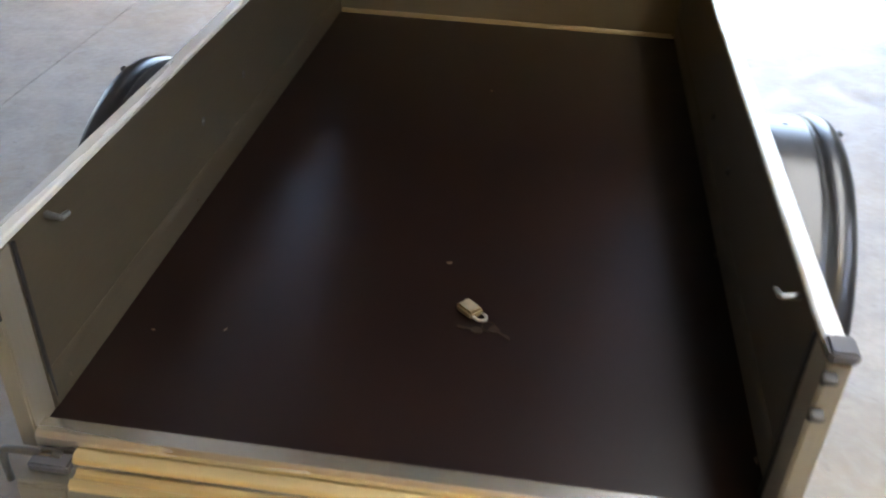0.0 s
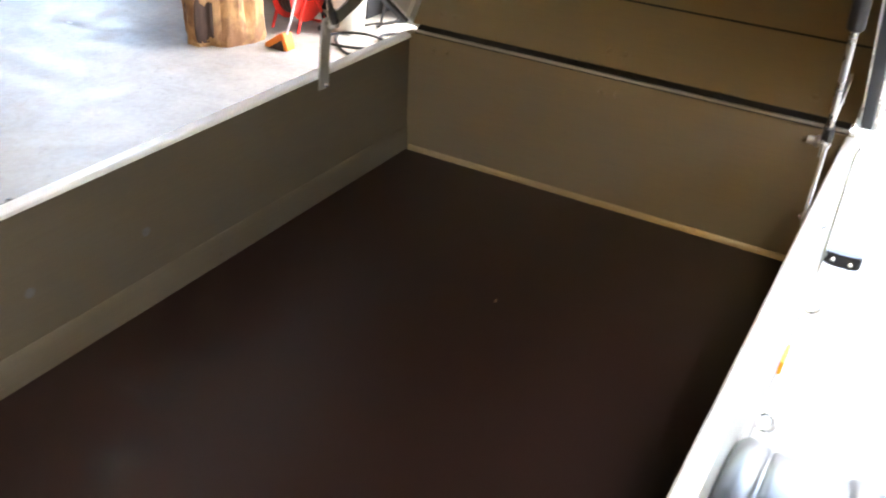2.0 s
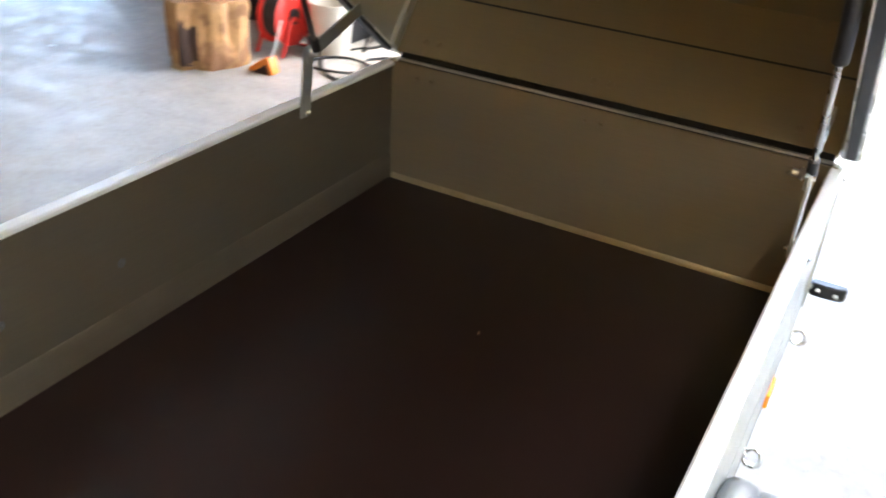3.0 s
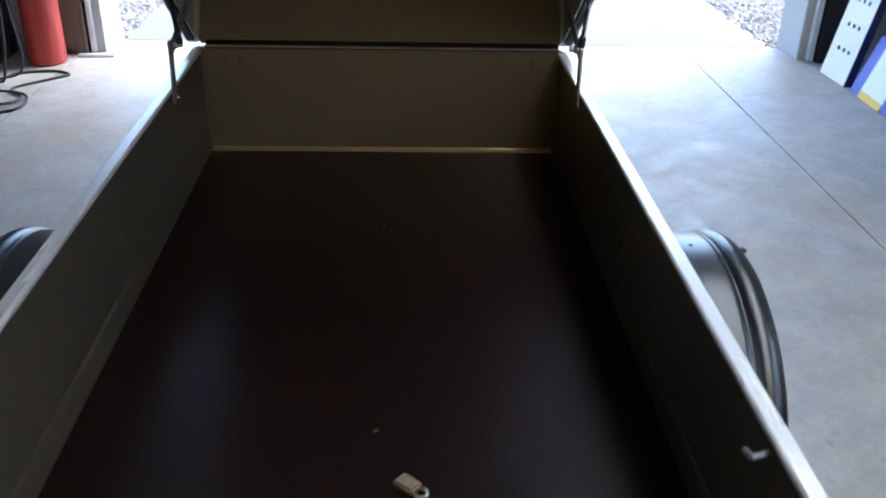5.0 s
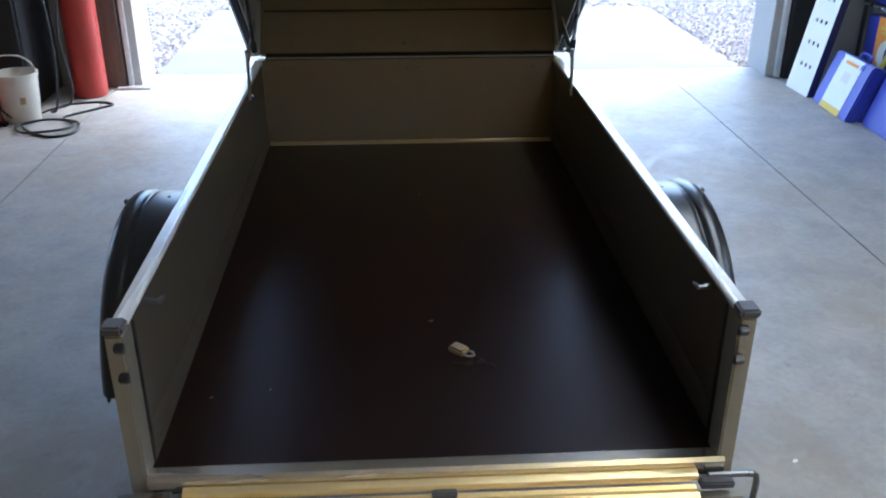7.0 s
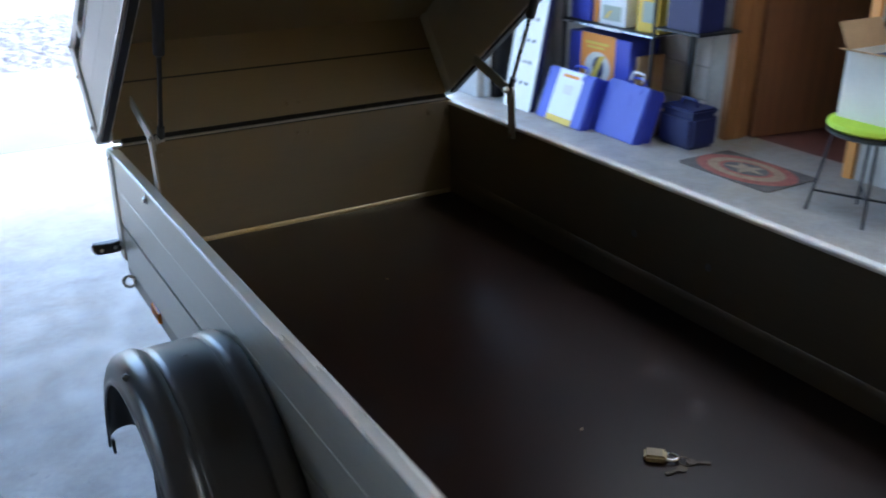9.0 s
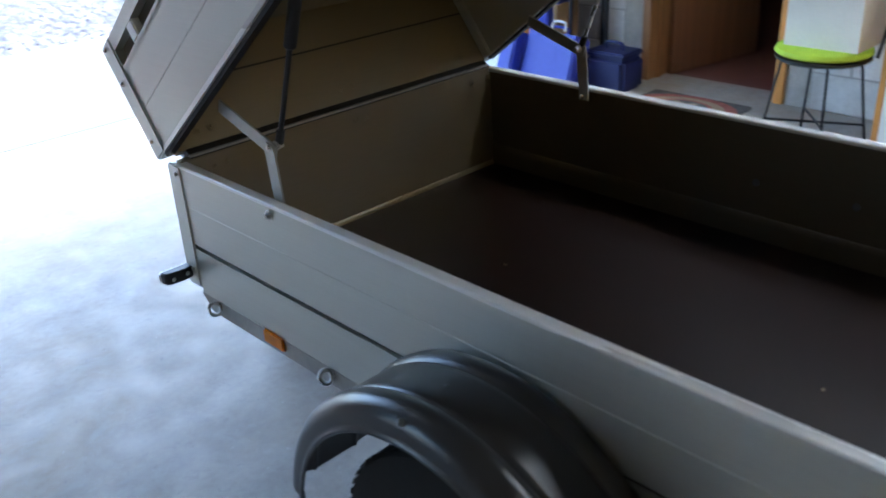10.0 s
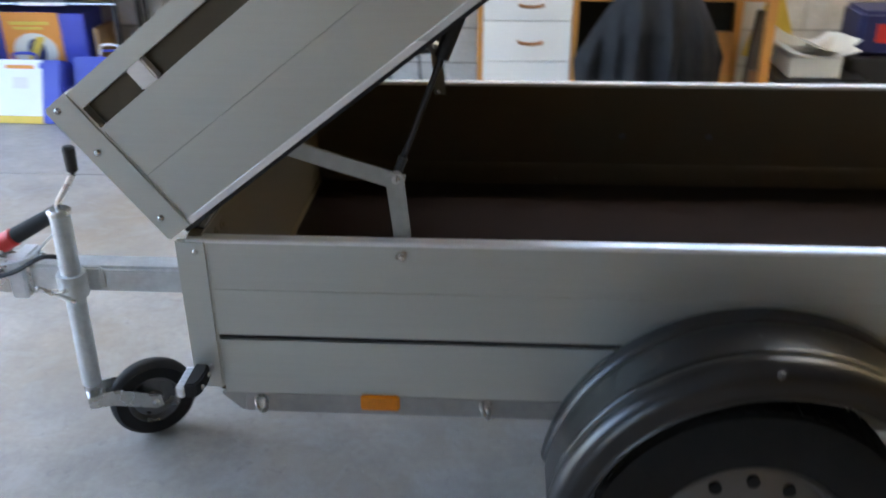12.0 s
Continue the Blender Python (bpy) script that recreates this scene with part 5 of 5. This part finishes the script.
# chair with a green cushion, a carton on it
chair = thing("metal_chair", (2.72, 1.755, 0), "black wire-legged chair with a lime green cushion", "chair")
part("seat", revolve([(0.0, 0.405), (0.20, 0.405), (0.215, 0.415), (0.215, 0.425), (0.20, 0.432), (0.0, 0.432)], 36), BLACK, chair)
part("cushion", revolve([(0.0, 0.433), (0.205, 0.433), (0.219, 0.445), (0.213, 0.462), (0.19, 0.468), (0.0, 0.470)], 36), LIME, chair, "lime green seat cushion")
feet = [(-0.120, 0.215), (-0.125, -0.095), (0.07, -0.225), (0.15, 0.13)]
for fx, fy in feet:
    part("leg", tube([(fx * 0.72, fy * 0.72, 0.41), (fx * 0.86, fy * 0.86, 0.2), (fx, fy, 0.004)], 0.0068), BLACK, chair)
part("stretcher", cyl((feet[0][0] * 0.92, feet[0][1] * 0.92, 0.105), (feet[2][0] * 0.92, feet[2][1] * 0.92, 0.105), 0.006, seg=8), BLACK, chair)
part("stretcher", cyl((feet[1][0] * 0.92, feet[1][1] * 0.92, 0.112), (feet[3][0] * 0.92, feet[3][1] * 0.92, 0.112), 0.006, seg=8), BLACK, chair)
part("back_frame", tube([(0.08, -0.215, 0.42), (0.12, -0.235, 0.60), (0.20, -0.25, 0.88), (0.235, -0.19, 0.92), (0.24, 0.12, 0.92), (0.215, 0.185, 0.88), (0.17, 0.19, 0.60), (0.15, 0.165, 0.42)], 0.0085), BLACK, chair)
part("back_wire", cyl((0.18, -0.235, 0.78), (0.20, 0.18, 0.78), 0.005, seg=8), BLACK, chair)

bx_ = thing("carton", (2.775, 1.735, 0.470), "open white carton with brown flaps on the chair", "box")
part("box_body", box((-0.15, -0.172, 0), (0.15, 0.172, 0.006)), WHITECARD, bx_)
for lo, hi in (((-0.15, -0.172, 0.006), (-0.145, 0.172, 0.295)), ((0.145, -0.172, 0.006), (0.15, 0.172, 0.295)), ((-0.145, -0.172, 0.006), (0.145, -0.167, 0.295)), ((-0.145, 0.167, 0.006), (0.145, 0.172, 0.295))):
    part("box_wall", box(lo, hi), WHITECARD, bx_)
part("flap", box((-0.15, 0, 0), (0.15, 0.004, 0.13), m=pose(0, 0.170, 0.296, -28, 0, 0)), CARD, bx_, "raised brown flap")
part("flap", box((-0.004, -0.167, 0), (0, 0.167, 0.07), m=pose(-0.148, 0, 0.296, 0, -75, 0)), CARD, bx_, "brown flap folded out")
part("flap", box((0, -0.167, 0), (0.004, 0.167, 0.12), m=pose(0.148, 0, 0.296, 0, 12, 0)), CARD, bx_, "raised brown flap")
part("flap", box((-0.14, -0.004, 0), (0.14, 0, 0.10), m=pose(0, -0.170, 0.296, 50, 0, 0)), WHITECARD, bx_)
part("packing", box((-0.12, -0.15, 0.20), (0.12, 0.15, 0.275), 0.03, 3), NAVY, bx_, "dark packing inside")
part("packing_film", box((-0.10, -0.15, 0.26), (0.10, -0.02, 0.33), 0.03, 3), CLEARP, bx_, "crumpled plastic film")

# desk
desk = thing("desk", (2.435, 0.665, 0), "honey pine desk with three white drawers", "desk")
part("desktop", box((-0.02, -0.72, 0.752), (0.70, 0.72, 0.778), 0.004), PINE, desk)
part("side_board", box((0.0, 0.690, 0), (0.66, 0.716, 0.751), 0.003), PINE_V, desk)
part("side_board", box((0.0, 0.232, 0), (0.66, 0.258, 0.751), 0.003), PINE_V, desk)
part("desk_leg", box((0.0, -0.70, 0), (0.045, -0.655, 0.751), 0.004), PINE_V, desk)
part("desk_leg", box((0.61, -0.70, 0), (0.655, -0.655, 0.751), 0.004), PINE_V, desk)
part("apron", box((0.01, -0.654, 0.692), (0.03, 0.231, 0.751), 0.003), PINE, desk)
part("shade_back_board", box((0.64, -0.654, 0.10), (0.655, 0.231, 0.70), 0.003), HOLE, desk)
for z0, z1, hz in ((0.6013, 0.7485, 0.677), (0.4063, 0.5987, 0.501), (0.06, 0.4037, 0.225)):
    dr = part("drawer", box((-0.008, 0.262, z0), (0.60, 0.686, z1), 0.003), WHITEP, desk, "white drawer")
    hd = tube([(-0.010, 0.405, hz), (-0.030, 0.412, hz - 0.002), (-0.034, 0.458, hz - 0.006), (-0.030, 0.506, hz - 0.002), (-0.010, 0.513, hz)], 0.0085)
    part("drawer_handle", hd, WOOD, dr, "varnished wooden bow handle")

wall_x = 2.435
DT = 0.778


def desk_thing(name, x, y, label, cat):
    return thing(name, (wall_x + x, y, DT), label, cat, "clutter on the desk")


g_ = desk_thing("green_bottle", 0.22, 1.27, "round green plastic bottle on the desk", "bottle")
part("bottle_body", revolve([(0.0, 0.0), (0.045, 0.0), (0.052, 0.012), (0.052, 0.08), (0.04, 0.105), (0.020, 0.115), (0.020, 0.125), (0.0, 0.125)], 24), GREENP, g_)
part("cap", cyl((0, 0, 0.1251), (0, 0, 0.148), 0.024, 0.022, seg=16, bevel=0.003), GREENP, g_)
g_ = desk_thing("tape_roll", 0.06, 1.235, "roll of yellow tape on the desk", "tape")
part("roll", revolve([(0.022, 0.0), (0.042, 0.0), (0.042, 0.035), (0.022, 0.035)], 24, closed=True), LABELY, g_)
g_ = desk_thing("spray_can", 0.14, 1.15, "blue spray can with a red and yellow top", "spray can")
part("can", revolve([(0.0, 0.0), (0.031, 0.0), (0.033, 0.004), (0.033, 0.15), (0.0, 0.15)], 24), SPRAYB, g_)
part("can_band", revolve([(0.0, 0.1501), (0.033, 0.1501), (0.033, 0.185), (0.026, 0.198), (0.0, 0.198)], 24), LABELY, g_, "yellow band")
part("can_cap", cyl((0, 0, 0.1981), (0, 0, 0.235), 0.024, 0.022, seg=18, bevel=0.003), REDP, g_, "red cap")
g_ = desk_thing("glass_jar", 0.30, 1.06, "cloudy glass jar on the desk", "jar")
part("jar_body", revolve([(0.0, 0.0), (0.04, 0.0), (0.043, 0.01), (0.043, 0.12), (0.034, 0.135), (0.0, 0.135)], 24), CLEARP, g_)
part("lid", cyl((0, 0, 0.1351), (0, 0, 0.155), 0.036, seg=18, bevel=0.002), ZINC, g_)


def lump(name, x, y, r, sx_, sy_, sz_, mat, label, cat, seed, rough=0.35):
    b = bmesh.new()
    bmesh.ops.create_icosphere(b, subdivisions=4, radius=r)
    off = Vector((seed * 3.1, seed * 1.7, seed))
    for v in b.verts:
        d = v.co.normalized()
        k_ = 1 + rough * noise.noise(d * 2.2 + off) + rough * 0.6 * noise.noise(d * 5.5 + off)
        v.co = Vector((d.x * sx_, d.y * sy_, d.z * sz_)) * r * k_
        v.co.z = max(v.co.z, -0.55 * r * sz_)
    z0 = min(v.co.z for v in b.verts)
    for v in b.verts:
        v.co.z -= z0
    ob = whole(name, b, mat, (wall_x + x, y, DT), label, cat, "clutter on the desk")
    for e in ob.data.edges:
        e.use_edge_sharp = False
    return ob


lump("cap", 0.16, 0.955, 0.055, 1.1, 1.1, 0.9, SPRAYB, "navy blue cloth cap on the desk", "cap", 1, 0.15)
lump("plastic_bag", 0.35, 0.95, 0.12, 1.0, 1.0, 1.1, CLEARP, "crumpled clear plastic bag on the desk", "bag", 2)
lump("black_bag", 0.32, 0.80, 0.10, 1.1, 1.3, 0.8, FABRIC, "crumpled black bag on the desk", "bag", 3)
lump("plastic_bag", 0.10, 0.76, 0.07, 1.0, 1.6, 0.6, CLEARP, "crumpled clear plastic wrapper on the desk", "bag", 4)
lump("black_bag", 0.30, 0.36, 0.095, 0.9, 1.1, 1.2, FABRIC, "dark wig-like bundle of black cloth on the desk", "cloth", 5)
lump("plastic_bag", 0.42, 0.20, 0.11, 1.0, 1.0, 1.2, CLEARP, "crumpled clear plastic bag on the desk", "bag", 6)
lump("plastic_bag", 0.12, 0.86, 0.05, 1.0, 1.4, 0.6, PAPER, "screwed up paper on the desk", "paper", 7)
g_ = desk_thing("wipes_pack", 0.13, 0.52, "green and white pack of wipes on the desk", "packet")
part("pack", box((-0.06, -0.13, 0), (0.06, 0.13, 0.06), 0.02, 3), GREENP, g_)
part("pack_band", box((-0.05, -0.085, 0.058), (0.05, 0.075, 0.085), 0.012, 2), LABELW, g_, "white flap")
part("pack_end", box((-0.0615, 0.08, 0.012), (0.02, 0.118, 0.0605), 0.006), LABELY, g_, "yellow end panel")
part("pack_end", box((-0.0615, -0.118, 0.012), (0.02, -0.08, 0.0605), 0.006), LABELY, g_, "yellow end panel")
g_ = desk_thing("water_bottle", 0.15, 0.175, "clear plastic water bottle with a blue cap", "bottle")
part("bottle_body", revolve([(0.0, 0.0), (0.033, 0.0), (0.035, 0.006), (0.035, 0.13), (0.028, 0.165), (0.013, 0.185), (0.013, 0.20), (0.0, 0.20)], 24), CLEARP, g_)
part("bottle_label", revolve([(0.0358, 0.06), (0.0358, 0.115)], 24), BLUE, g_, "blue wrap label")
part("cap", cyl((0, 0, 0.2001), (0, 0, 0.22), 0.016, seg=14, bevel=0.002), BLUE, g_)
for i, (x, y, rz, mt) in enumerate(((0.16, 0.06, 12, LABELW), (0.19, 0.05, -20, CARD), (0.15, 0.03, 35, PAPER), (0.10, 0.93, 8, LABELW))):
    b = box((-0.10, -0.14, 0), (0.10, 0.14, 0.004 + 0.004 * i), 0.001, 1)
    for v in b.verts:
        v.co.z += 0.05 * max(0, v.co.y) ** 1.5 * 4 if i == 0 else 0
    z = DT if i == 3 else DT + 0.0105 * (2 - i) + 0.001
    b.transform(pose(0, 0, 0, 0, 0, rz))
    whole("paper_sheet", b, mt, (wall_x + x, y, z if i != 2 else DT), "loose sheets of paper and card on the desk", "paper", "clutter on the desk")

# chair at the desk, hidden under a jacket
dc = thing("desk_chair", (2.29, 0.54, 0), "dark desk chair pushed up to the desk", "chair")
part("seat", box((-0.02, -0.22, 0.43), (0.40, 0.22, 0.49), 0.025, 3), FABRIC, dc)
part("backrest", box((-0.065, -0.13, 0.50), (-0.030, 0.13, 0.765), 0.016, 3), FABRIC, dc)
for a, b_ in ((0.0, -0.19), (0.0, 0.19), (0.37, -0.19), (0.37, 0.19)):
    part("leg", cyl((a, b_, 0), (a, b_, 0.432), 0.014, seg=10), BLACK, dc)
part("back_post", box((-0.05, -0.03, 0.47), (-0.03, 0.03, 0.55), 0.004), BLACK, dc)

# jacket: folded cloth over the chair back, its sleeve hanging in front
def pleat(u, v):
    """Sharp-backed folds that deepen towards the hem and wander sideways."""
    p = u * 3.6 + 0.35 * math.sin(v * 2.6 + u * 2) + 0.25 * noise.noise((u * 1.5, v * 1.2, 3))
    q = u * 8.2 + 0.5 * noise.noise((u * 2, v * 2, 9))
    ridge = math.sin(p * 3.1)
    return 0.050 * (ridge + 0.35 * math.sin(2 * p * 3.1 + 0.8)) * (0.6 + 0.8 * noise.noise((u * 1.1, v * 0.9, 6))) + 0.018 * math.sin(q * 2)


jb = bmesh.new()
NU, NV = 72, 36
grid = []
for j in range(NV + 1):
    v = j / NV
    row = []
    for i in range(NU + 1):
        u = i / NU * 2 - 1
        z = 0.835 - 0.70 * v
        w = 0.170 + 0.160 * min(1, v * 2.1) ** 0.75 - 0.015 * v
        y = u * w + (0.05 * max(0, u) * math.sin(min(1, v * 1.6) * 2.2) if u > 0 else 0)
        deep = min(1, 0.12 + v * 2.0)
        x = -0.10 - 0.07 * min(1, v * 3) * (1 - u * u * 0.8) + pleat(y / 0.30, v) * deep + 0.10 * abs(u) ** 3
        x += 0.016 * noise.noise((u * 4, v * 6, 5)) * deep
        x += 0.075 * math.exp(-v * 14)
        z += -0.085 * u * u * (1 - v) + 0.012 * math.sin(u * 5) + 0.02 * math.exp(-v * 10) * noise.noise((u * 3, 1, 1))
        row.append(jb.verts.new((x, y, z)))
    grid.append(row)
for j in range(NV):
    for i in range(NU):
        jb.faces.new((grid[j][i], grid[j][i + 1], grid[j + 1][i + 1], grid[j + 1][i]))
bmesh.ops.solidify(jb, geom=jb.faces[:], thickness=0.012)
jacket = thing("jacket", (2.29, 0.55, 0), "black padded jacket hung over the chair back", "jacket")
part("body_cloth", jb, FABRIC, jacket)
cb = tube([(0.01, -0.09, 0.800), (-0.025, -0.055, 0.818), (-0.035, 0.0, 0.826), (-0.025, 0.055, 0.820), (0.01, 0.09, 0.802)], 0.012, 10)
part("collar", cb, FABRIC, jacket)

# past the desk
crate = thing("storage_box", (2.62, -0.28, 0), "black storage crate on the floor beyond the desk", "box")
part("crate_body", box((-0.20, -0.22, 0), (0.24, 0.20, 0.30), 0.012), CABINET, crate)
part("crate_lid", box((-0.21, -0.23, 0.301), (0.25, 0.21, 0.33), 0.008), CABINET, crate)
wb = thing("carton", (2.60, -0.25, 0.33), "small white carton on the black crate", "box")
part("box_body", box((-0.15, -0.13, 0), (0.15, 0.12, 0.095), 0.004), WHITECARD, wb)
part("box_lid", box((-0.153, -0.133, 0.0955), (0.153, 0.123, 0.100), 0.002, 1), WHITECARD, wb)


def curled_sheet(w, h, lift, seed):
    b = bmesh.new()
    rows_ = []
    for j in range(9):
        row = []
        for i in range(9):
            u, v = i / 8 - 0.5, j / 8 - 0.5
            z = lift * (4 * v * v + 0.7 * max(0, u + v)) + 0.008 * noise.noise((u * 3 + seed, v * 3, seed))
            row.append(b.verts.new((u * w, v * h, z)))
        rows_.append(row)
    for j in range(8):
        for i in range(8):
            b.faces.new((rows_[j][i], rows_[j][i + 1], rows_[j + 1][i + 1], rows_[j + 1][i]))
    bmesh.ops.solidify(b, geom=b.faces[:], thickness=0.0015)
    z0 = min(v.co.z for v in b.verts)
    for v in b.verts:
        v.co.z -= z0
    return b


for k, (x, y, rz, w, h, lift) in enumerate(((2.58, -0.27, 8, 0.28, 0.36, 0.03), (2.62, -0.22, -24, 0.21, 0.30, 0.05), (2.56, -0.31, 32, 0.21, 0.30, 0.045))):
    b = curled_sheet(w, h, lift, k + 1)
    b.transform(pose(0, 0, 0, 0, 0, rz))
    whole("paper_sheet", b, (LABELW, PAPER, LABELW)[k], (x, y, 0.4305 + 0.012 * k), "curled white papers on the carton", "paper", "papers on the crate")
yb = whole("cardboard_offcut", prism([(-0.14, 0), (0.15, 0), (0.05, 0.30), (-0.02, 0.33)], 'x', 0, 0.02), LABELY, (2.88, -0.16, 0.331), "yellow card triangle behind the papers", "cardboard")
for k, (x, y, L, rx, rz, mt, what) in enumerate(((2.56, 0.04, 0.62, 7, 10, OLDWOOD, "weathered"), (2.64, 0.10, 0.50, -6, -14, PINE_V, "honey-coloured"), (2.50, 0.00, 0.34, 4, 35, WOOD, "varnished"))):
    b = box((-0.02, -0.035, 0), (0.02, 0.035, L), 0.003, m=pose(0, 0, 0.006, rx, 4, rz))
    whole("timber_offcut", b, mt, (x, y, 0), what + " timber offcut standing under the desk", "timber", "offcuts under the desk")
g_ = desk_thing("carton", 0.30, 0.045, "open brown carton of papers on the desk", "box")
part("box_body", box((-0.13, -0.09, 0), (0.13, 0.09, 0.115), 0.003), CARD, g_)
part("flap", box((-0.13, 0, 0), (0.13, 0.003, 0.075), m=pose(0, 0.088, 0.116, -35, 0, 0)), CARD, g_)
sheet = curled_sheet(0.21, 0.26, 0.03, 8)
sheet.transform(pose(0, 0, 0.1155, 0, 0, 20))
part("loose_papers", sheet, LABELW, g_, "white papers sticking out")
g_ = desk_thing("book", 0.10, 0.03, "closed dark book with cream pages on the desk", "book")
part("pages", box((-0.075, -0.10, 0.031), (0.075, 0.10, 0.052)), PAPER, g_, "cream pages")
part("cover", box((-0.08, -0.105, 0.0525), (0.08, 0.105, 0.056), 0.001, 1), NAVY, g_)
part("cover", box((-0.08, -0.105, 0.0272), (0.08, 0.105, 0.0307), 0.001, 1), NAVY, g_)
bb = thing("blue_packet", (2.75, -0.62, 0), "dark blue and red printed packet on a dark box", "packet")
part("under_box", box((-0.2, -0.18, 0), (0.2, 0.16, 0.40), 0.008), CABINET, bb)
part("packet", box((-0.15, -0.13, 0.401), (0.12, 0.13, 0.62), 0.02, 3), NAVY, bb)
part("packet_flash", box((-0.153, -0.07, 0.47), (-0.1505, 0.05, 0.56)), REDP, bb, "red print")

# ---- outside ----
rnd = random.Random(11)
rng = np.random.RandomState(5)
bm = bmesh.new()
base_v = [Vector(p).normalized() for p in ((1, 0, -0.3), (0.3, 1, -0.4), (-0.9, 0.5, -0.2), (-0.6, -0.9, -0.35), (0.5, -0.9, -0.2), (0.1, 0.1, 1), (0.6, 0.5, 0.5), (-0.5, -0.3, 0.6))]
tri = ((0, 1, 6), (1, 5, 6), (0, 6, 5), (1, 2, 5), (2, 7, 5), (2, 3, 7), (3, 4, 7), (4, 5, 7), (4, 0, 5), (0, 4, 3), (0, 3, 2), (0, 2, 1))
verts, faces = [], []


def stones(x0, x1, y0, y1, n, r0, r1):
    for _ in range(n):
        x, y, r = rnd.uniform(x0, x1), rnd.uniform(y0, y1), rnd.uniform(r0, r1)
        a = rnd.uniform(0, 6.28)
        c, s_ = math.cos(a), math.sin(a)
        fx, fy, fz = rnd.uniform(0.7, 1.3), rnd.uniform(0.7, 1.2), rnd.uniform(0.45, 0.9)
        k0 = len(verts)
        for v in base_v:
            px, py, pz = v.x * r * fx, v.y * r * fy, v.z * r * fz
            verts.append((x + px * c - py * s_, y + px * s_ + py * c, -0.06 + r * 0.35 * fz + pz))
        faces.extend([tuple(k0 + q for q in f_) for f_ in tri])


stones(2.53, 5.5, 5.03, 8.2, 6500, 0.016, 0.036)
stones(-4.0, -1.75, 5.03, 8.2, 3800, 0.016, 0.036)
stones(-3.0, 6.5, 7.33, 11.0, 9000, 0.018, 0.040)
bm.free()
me = bpy.data.meshes.new("gravel")
me.from_pydata(verts, [], faces)
me.materials.append(STONE)
tagged(new("gravel", me), "loose grey gravel beside the driveway", "gravel", kind="stuff")


def shrub(x, y, h, w, seed):
    t_ = thing("shrub", (x, y, -0.06), "leafy green garden shrub in the gravel", "shrub", "shrubs beyond the drive")
    r_ = random.Random(seed)
    st_ = None
    for k in range(6):
        a = r_.uniform(0, 6.28)
        p1 = (0.3 * w * math.cos(a), 0.3 * w * math.sin(a), h * 0.5)
        p2 = (0.55 * w * math.cos(a), 0.55 * w * math.sin(a), h * 0.85)
        st_ = tube([(0.03 * math.cos(a), 0.03 * math.sin(a), 0), p1, p2], 0.014, 6, st_, 4)
    part("stems", st_, BARK, t_)
    vs, fs = [], []
    for _ in range(2600):
        a, e = r_.uniform(0, 6.28), r_.uniform(-0.3, 1.4)
        rr_ = r_.uniform(0.35, 1.0) ** 0.5 * (1 + 0.25 * math.sin(3 * a + seed) * math.cos(2 * e))
        c = Vector((w * rr_ * math.cos(a) * math.cos(e), w * rr_ * math.sin(a) * math.cos(e), h * 0.42 + h * 0.55 * rr_ * math.sin(e)))
        d = Vector((r_.uniform(-1, 1), r_.uniform(-1, 1), r_.uniform(-0.6, 0.8))).normalized()
        n_ = d.cross(Vector((r_.uniform(-1, 1), r_.uniform(-1, 1), 1))).normalized()
        L = r_.uniform(0.03, 0.06)
        k0 = len(vs)
        for q in (c - d * L, c + n_ * L * 0.35 + Vector((0, 0, 0.006)), c + d * L, c - n_ * L * 0.35 + Vector((0, 0, 0.006))):
            vs.append(q)
        fs.append((k0, k0 + 1, k0 + 2, k0 + 3))
    me_ = bpy.data.meshes.new("crown")
    me_.from_pydata([tuple(v) for v in vs], [], fs)
    me_.materials.append(LEAF)
    cr_ = new("crown", me_)
    cr_.parent = t_


for i, (x, y, h, w) in enumerate(((5.4, 9.0, 1.1, 0.7), (6.5, 9.7, 1.4, 0.9), (4.7, 10.3, 0.8, 0.6), (7.6, 8.9, 1.2, 0.8), (-2.6, 10.5, 1.0, 0.7), (3.4, 12.0, 1.3, 0.9))):
    shrub(x, y, h, w, i + 1)

# ---- blocks of the side wall ----
BLW, BLH = 0.390, 0.190
bb_ = box((0, 0, 0), (0.008, BLW, BLH), 0.003, 1)
finish(bb_)
bme = bpy.data.meshes.new("block")
bb_.to_mesh(bme)
bb_.free()
bme.materials.append(BLOCK)
hb_ = box((0, 0, 0), (0.008, BLW / 2 - 0.005, BLH), 0.003, 1)
finish(hb_)
hme = bpy.data.meshes.new("half_block")
hb_.to_mesh(hme)
hb_.free()
hme.materials.append(BLOCK)
for j in range(9):
    z = 0.005 + j * 0.2
    y = -1.6 + (0.2 if j % 2 else 0.0)
    while y < 4.69:
        for y0, width, data in ((y, BLW, bme), (y, BLW / 2 - 0.005, hme), (y + 0.2, BLW / 2 - 0.005, hme)):
            clear = (y0 + width < DY0 - 0.06 or y0 > DY1 + 0.06) and y0 + width < 4.69
            if clear:
                o = new("block", data)
                o.location = (3.1865, y0, z)
                o.parent = wall_right
                if data is bme:
                    break
        y += 0.4
